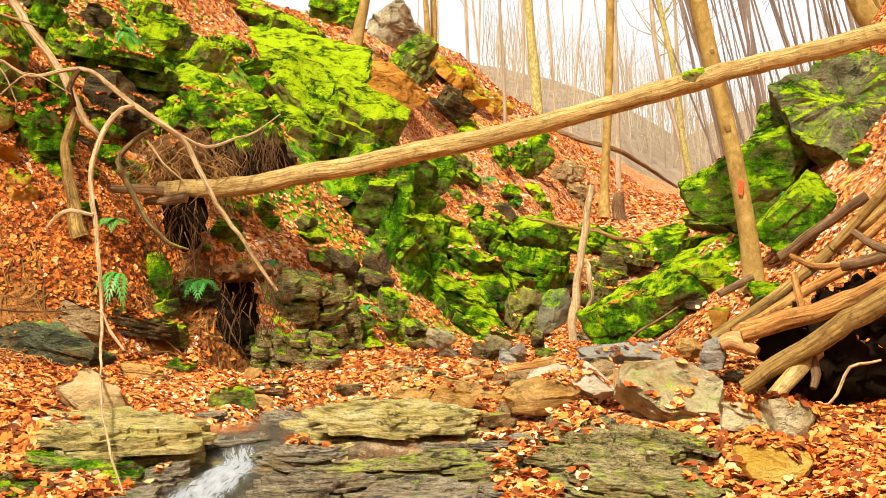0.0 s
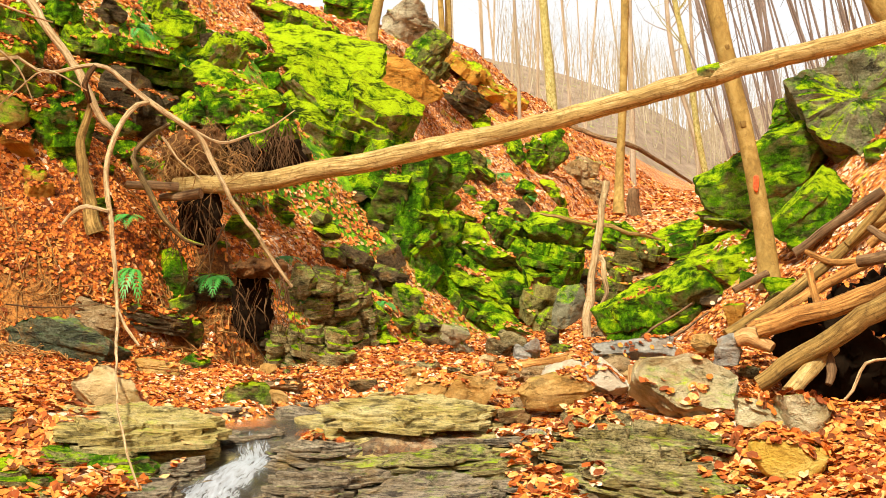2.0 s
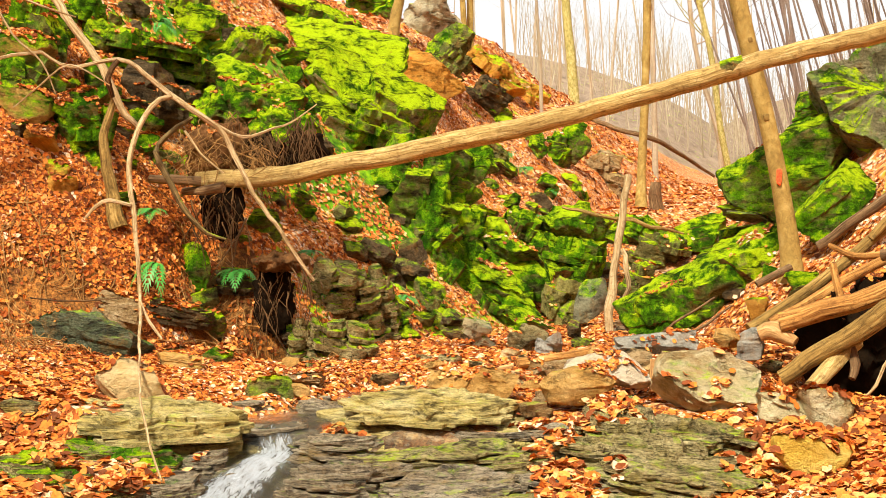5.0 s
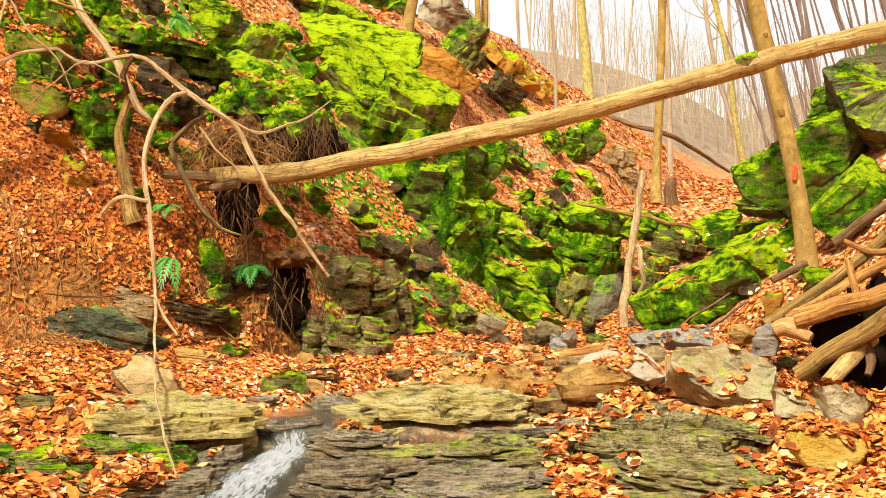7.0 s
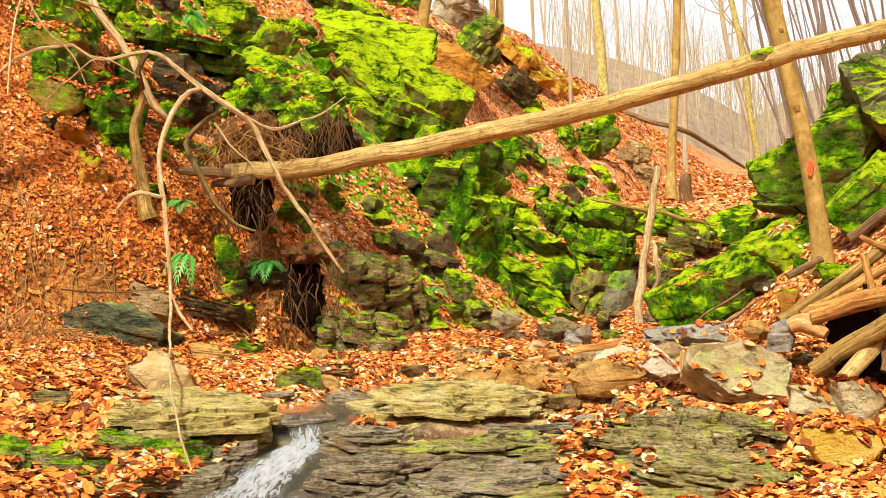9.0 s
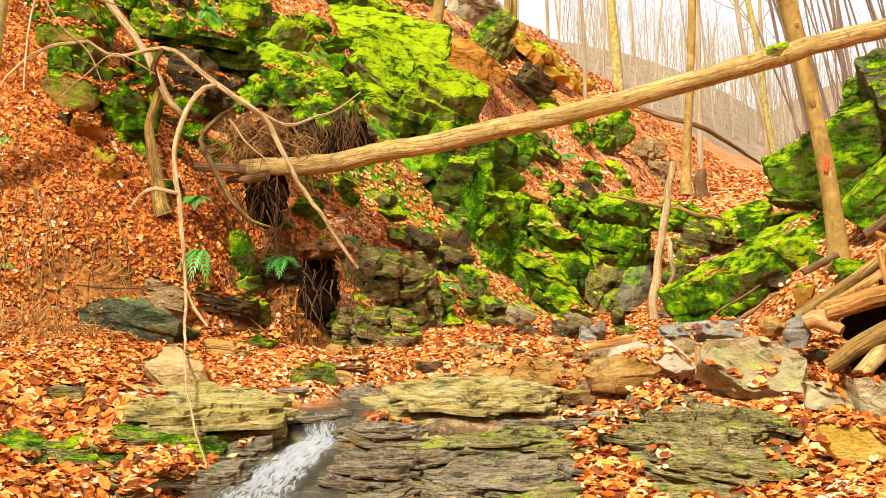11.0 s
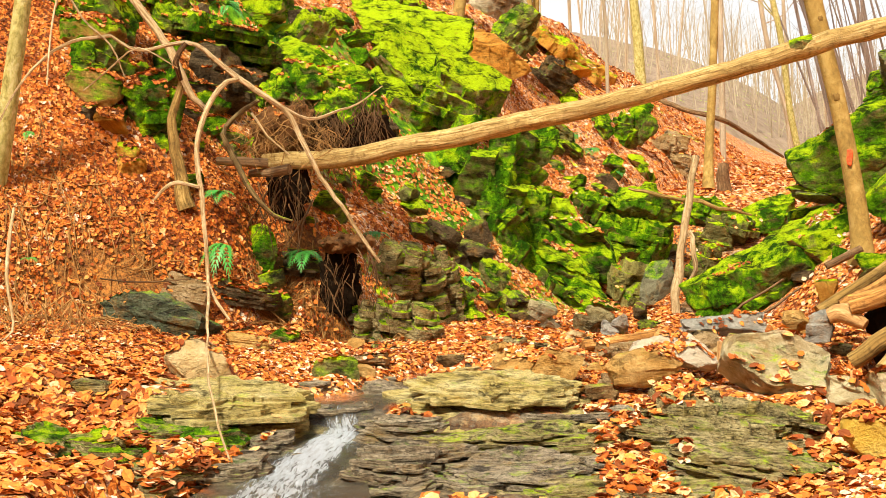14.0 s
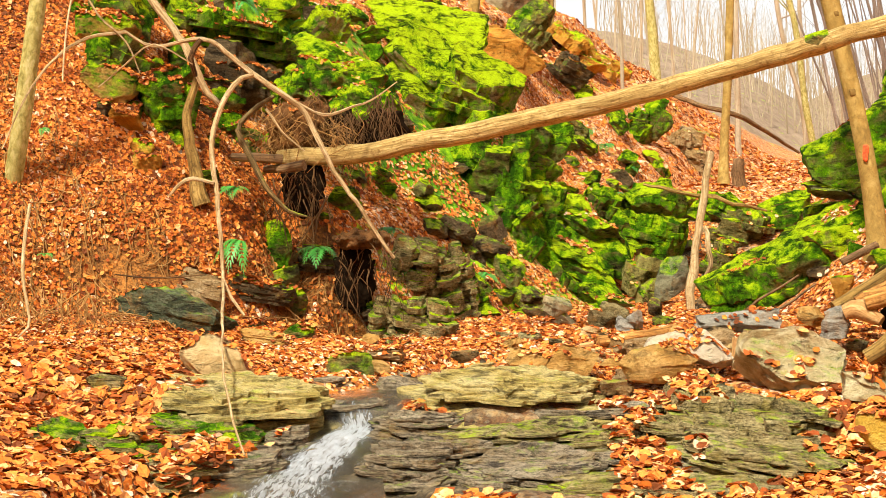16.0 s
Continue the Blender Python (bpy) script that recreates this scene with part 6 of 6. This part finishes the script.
# ---- loose stones on the slopes ----
rng = np.random.default_rng(77)
STONE_LABELS = {"rock_moss": "small mossy schist stone among leaves", "rock_half": "half mossy grey stone among leaves", "rock_dark": "small dark schist stone in leaves"}
for k in range(150):
    y = rng.uniform(13.0, 23.0)
    x = left_foot(y) - rng.uniform(-0.1, 4.6)
    if rng.random() < 0.12:
        x = right_foot(y) + rng.uniform(0.2, 3.0)
    if abs(x) > 0.36 * y:
        continue
    s = rng.uniform(0.16, 0.55) * (y / 18) ** 0.5
    z = float(ground_height(np.array([x]), np.array([y]))[0])
    key = ("rock_moss", "rock_moss", "rock_half", "rock_dark")[int(rng.integers(4))]
    rock("slope_stone", x, y, z + s * 0.05, s, s * rng.uniform(0.35, 0.7), rng.uniform(0.6, 1.0), (rng.uniform(-10, 10), rng.uniform(5, 30), rng.uniform(0, 360)), 300 + k,
        {"rock_moss": rock_moss, "rock_half": rock_half, "rock_dark": rock_dark}[key], STONE_LABELS[key], "stone", "loose stones on the slopes", n=12, boxy=0.75)

# ---- fallen leaves ----
from mathutils.bvhtree import BVHTree

allv, allf, owner, at = [], [], [], 0
for ob, m in SOLIDS:
    me = ob.data
    v = np.empty(len(me.vertices) * 3, np.float32)
    me.vertices.foreach_get("co", v)
    v = v.reshape(-1, 3)
    if ob is floor:
        keep_y = (v[:, 1] > 5) & (v[:, 1] < 48) & (abs(v[:, 0]) < 16)
    m = np.array(m)
    v = v @ m[:3, :3].T + m[:3, 3]
    f = np.empty(len(me.loops), np.int32)
    me.loops.foreach_get("vertex_index", f)
    f = f.reshape(-1, 4)
    if ob is floor:
        f = f[keep_y[f].all(1)]
    allv.append(v)
    allf.append(f + at)
    owner.append(np.full(len(f), 0 if ob is floor else 1))
    at += len(v)
owner = np.concatenate(owner)
tree_of = BVHTree.FromPolygons(np.concatenate(allv).tolist(), np.concatenate(allf).tolist())


def settle(count, x_range, y_range, seed, on_rock=0.3, patch=0.0, slant=0.0, flat=0.72):
    """Where leaves come to rest: on whatever lies uppermost, if it isn't too steep, and not in the water or on bare earth."""
    rng = np.random.default_rng(seed)
    x, y = rng.uniform(*x_range, count), rng.uniform(*y_range, count)
    clump = fractal(x * 1.5, y * 1.5, 31, 3) + 0.5 * fractal(x * 5, y * 5, 33, 2)
    stream = np.abs(x - np.interp(y, [6, 7.3, 8.2, 9.2, 9.6, 10.4, 11.0, 11.6, 12], [-1.0, -1.15, -1.12, -0.97, -0.98, -0.58, -0.48, -0.2, 5])) < np.interp(y, [6, 8, 9.3, 10, 11, 12], [0.75, 0.45, 0.3, 0.3, 0.2, 0.1])
    x0, y0, y = x, y, y - slant
    naked = 0.5 * dome(x, y, -3.2, 12.2, 0.6, 0.35) + 0.4 * dome(x, y, -3.9, 11.3, 0.9, 0.65) + 0.7 * dome(x, y, -1.5, 13.3, 0.6, 0.5) + 0.3 * dome(x, y, -4.5, 10.6, 0.7, 0.5) + 0.3 * dome(x, y, -3.9, 11.9, 0.5, 0.3) + 0.4 * dome(x, y, -3.4, 12.2, 0.45, 0.25) + 0.5 * dome(x, y, -3.1, 12.45, 0.3, 0.2) + dome(x, y, -0.1, 8.7, 0.8, 0.75) + 1.2 * dome(x, y, 3.75, 11.0, 0.6, 0.55) + 0.8 * dome(x, y, -1.95, 8.45, 0.4, 0.2) + 0.8 * dome(x, y, -2.4, 7.55, 0.5, 0.25)
    x, y = x0, y0
    shelf = 0.8 * dome(x, y, -0.1, 8.8, 1.25, 1.3) + 0.6 * dome(x, y, -1.7, 9.3, 0.8, 0.5) + 0.25 * dome(x, y, 1.6, 9.0, 0.6, 0.5) - 1.6 * dome(x, y, 0.86, 8.1, 0.17, 0.9) + 0.9 * dome(x, y, -2.45, 7.9, 0.6, 0.4) + 0.6 * dome(x, y, -1.9, 8.7, 0.45, 0.35)
    bedrock = 1.3 * dome(x, y, 0.2, 8.4, 1.7, 1.5) - 1.6 * dome(x, y, 0.86, 8.1, 0.2, 0.9)
    luck = rng.random(count)
    cushion = (0.6 * dome(x, y, 0.3, 18.5, 1.8, 2.6) + 0.9 * dome(x, y, -2.4, 17.0, 2.4, 2.2)) * (fractal(x * 1.3, y * 1.3, 52, 3) > 0.16)
    places, normals = [], []
    for k in range(count):
        if stream[k] or luck[k] < naked[k] or luck[k] < cushion[k]:
            continue
        hit, nrm, face, dist = tree_of.ray_cast(Vector((x[k], y[k] - 25 * slant, 25)), Vector((0, slant, -1)))
        if hit is None or nrm.z < (0.12 if slant else 0.25 + 0.25 * luck[k]):
            continue
        if owner[face]:
            if clump[k] < 0.42 - on_rock + shelf[k] or nrm.z < flat:
                continue
        elif clump[k] < patch - 0.65 + bedrock[k]:
            continue
        places.append(hit)
        normals.append(nrm)
    return np.array(places), np.array(normals), rng


def leaf_shapes(p, nrm, rng, size, lift=0.010):
    """Oval, pointed leaves, folded along the midrib and curled: two halves of two faces each."""
    n = len(p)
    t = rng.normal(size=(n, 3))
    nn = nrm + rng.normal(0, 0.27, (n, 3))
    nn /= np.linalg.norm(nn, axis=1)[:, None]
    a = t - (t * nn).sum(1)[:, None] * nn
    a /= np.linalg.norm(a, axis=1)[:, None]
    b = np.cross(nn, a)
    l = size * rng.uniform(0.55, 1.25, n)[:, None]
    w = l * rng.uniform(0.28, 0.40, n)[:, None]
    fold = l * rng.uniform(-0.10, 0.18, n)[:, None]
    curl = l * rng.uniform(-0.16, 0.24, n)[:, None]
    twist = l * rng.uniform(-0.10, 0.10, n)[:, None]
    c = p + nrm * (lift + rng.uniform(0, 0.014, n)[:, None])
    low, high = c - a * l * 0.20, c + a * l * 0.24
    base, tip = c - a * l * 0.5 + nn * curl * 0.6, c + a * l * 0.52 + nn * curl
    v = np.stack([base, low - b * w + nn * (fold + twist), high - b * w * 0.92 + nn * (fold + 0.4 * curl), tip,
                  high + b * w * 0.92 + nn * (fold - twist + 0.4 * curl), low + b * w + nn * fold, c, c + a * l * 0.28 + nn * curl * 0.3], 1)
    k = np.arange(n)[:, None] * 8
    f = np.concatenate([k + (0, 6, 2, 1), k + (6, 7, 3, 2), k + (0, 5, 4, 6), k + (6, 4, 3, 7)], 1).reshape(-1, 4)
    return v.reshape(-1, 3), f


def litter(count, xr, yr, seed, size, label, mat=leaf_many, **how):
    p, nrm, rng = settle(count, xr, yr, seed, **how)
    v, f = leaf_shapes(p, nrm, rng, size)
    tagged(part("leaf_litter", raw_mesh("leaf_litter", v, f, False), mat), label, "leaves", kind="stuff")


litter(16500, (-2.1, 2.3), (6.6, 9.9), 1, 0.084, "dry orange beech leaves on the ledges by the stream", on_rock=0.60, flat=0.6)
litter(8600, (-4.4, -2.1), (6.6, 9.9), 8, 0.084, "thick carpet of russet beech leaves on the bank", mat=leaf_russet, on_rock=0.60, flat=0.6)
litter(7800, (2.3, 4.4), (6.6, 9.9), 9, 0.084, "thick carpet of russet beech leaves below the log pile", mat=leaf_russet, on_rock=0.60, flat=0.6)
litter(46000, (-5.0, 4.8), (9.9, 12.4), 7, 0.052, "dry orange beech leaves on the gorge floor", on_rock=0.4)
litter(150000, (-7.5, 7.5), (12.2, 24), 2, 0.060, "dry orange beech leaves lying on the rocky slopes", on_rock=0.08)
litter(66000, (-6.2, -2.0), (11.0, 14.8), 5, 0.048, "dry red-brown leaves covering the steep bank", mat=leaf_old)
litter(30000, (-3, 14), (24, 46), 3, 0.11, "dry leaves on the upper valley slopes", on_rock=0.1)

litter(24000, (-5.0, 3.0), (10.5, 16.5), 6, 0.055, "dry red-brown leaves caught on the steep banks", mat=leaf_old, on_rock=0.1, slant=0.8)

# the leaves that lie uppermost beside the stream, one by one
p, nrm, rng = settle(900, (-4.0, 4.0), (7.2, 9.6), 4)
shapes = []
for k in range(6):
    v, f = leaf_shapes(np.zeros((1, 3)), np.array([(0, 0, 1.0)]), rng, 0.10, 0.0)
    me = raw_mesh("leaf", v, f, False)
    me.materials.append(leaf_one)
    shapes.append(me)
for k in range(min(300, len(p))):
    ob = part("leaf", shapes[k % 6], None, floor)
    z = Vector((0, 0, 1)).rotation_difference(Vector(nrm[k])).to_matrix().to_4x4()
    ob.matrix_world = Matrix.Translation(p[k] + nrm[k] * 0.03) @ z @ pose(0, 0, 0, 0, 0, rng.uniform(0, 360))
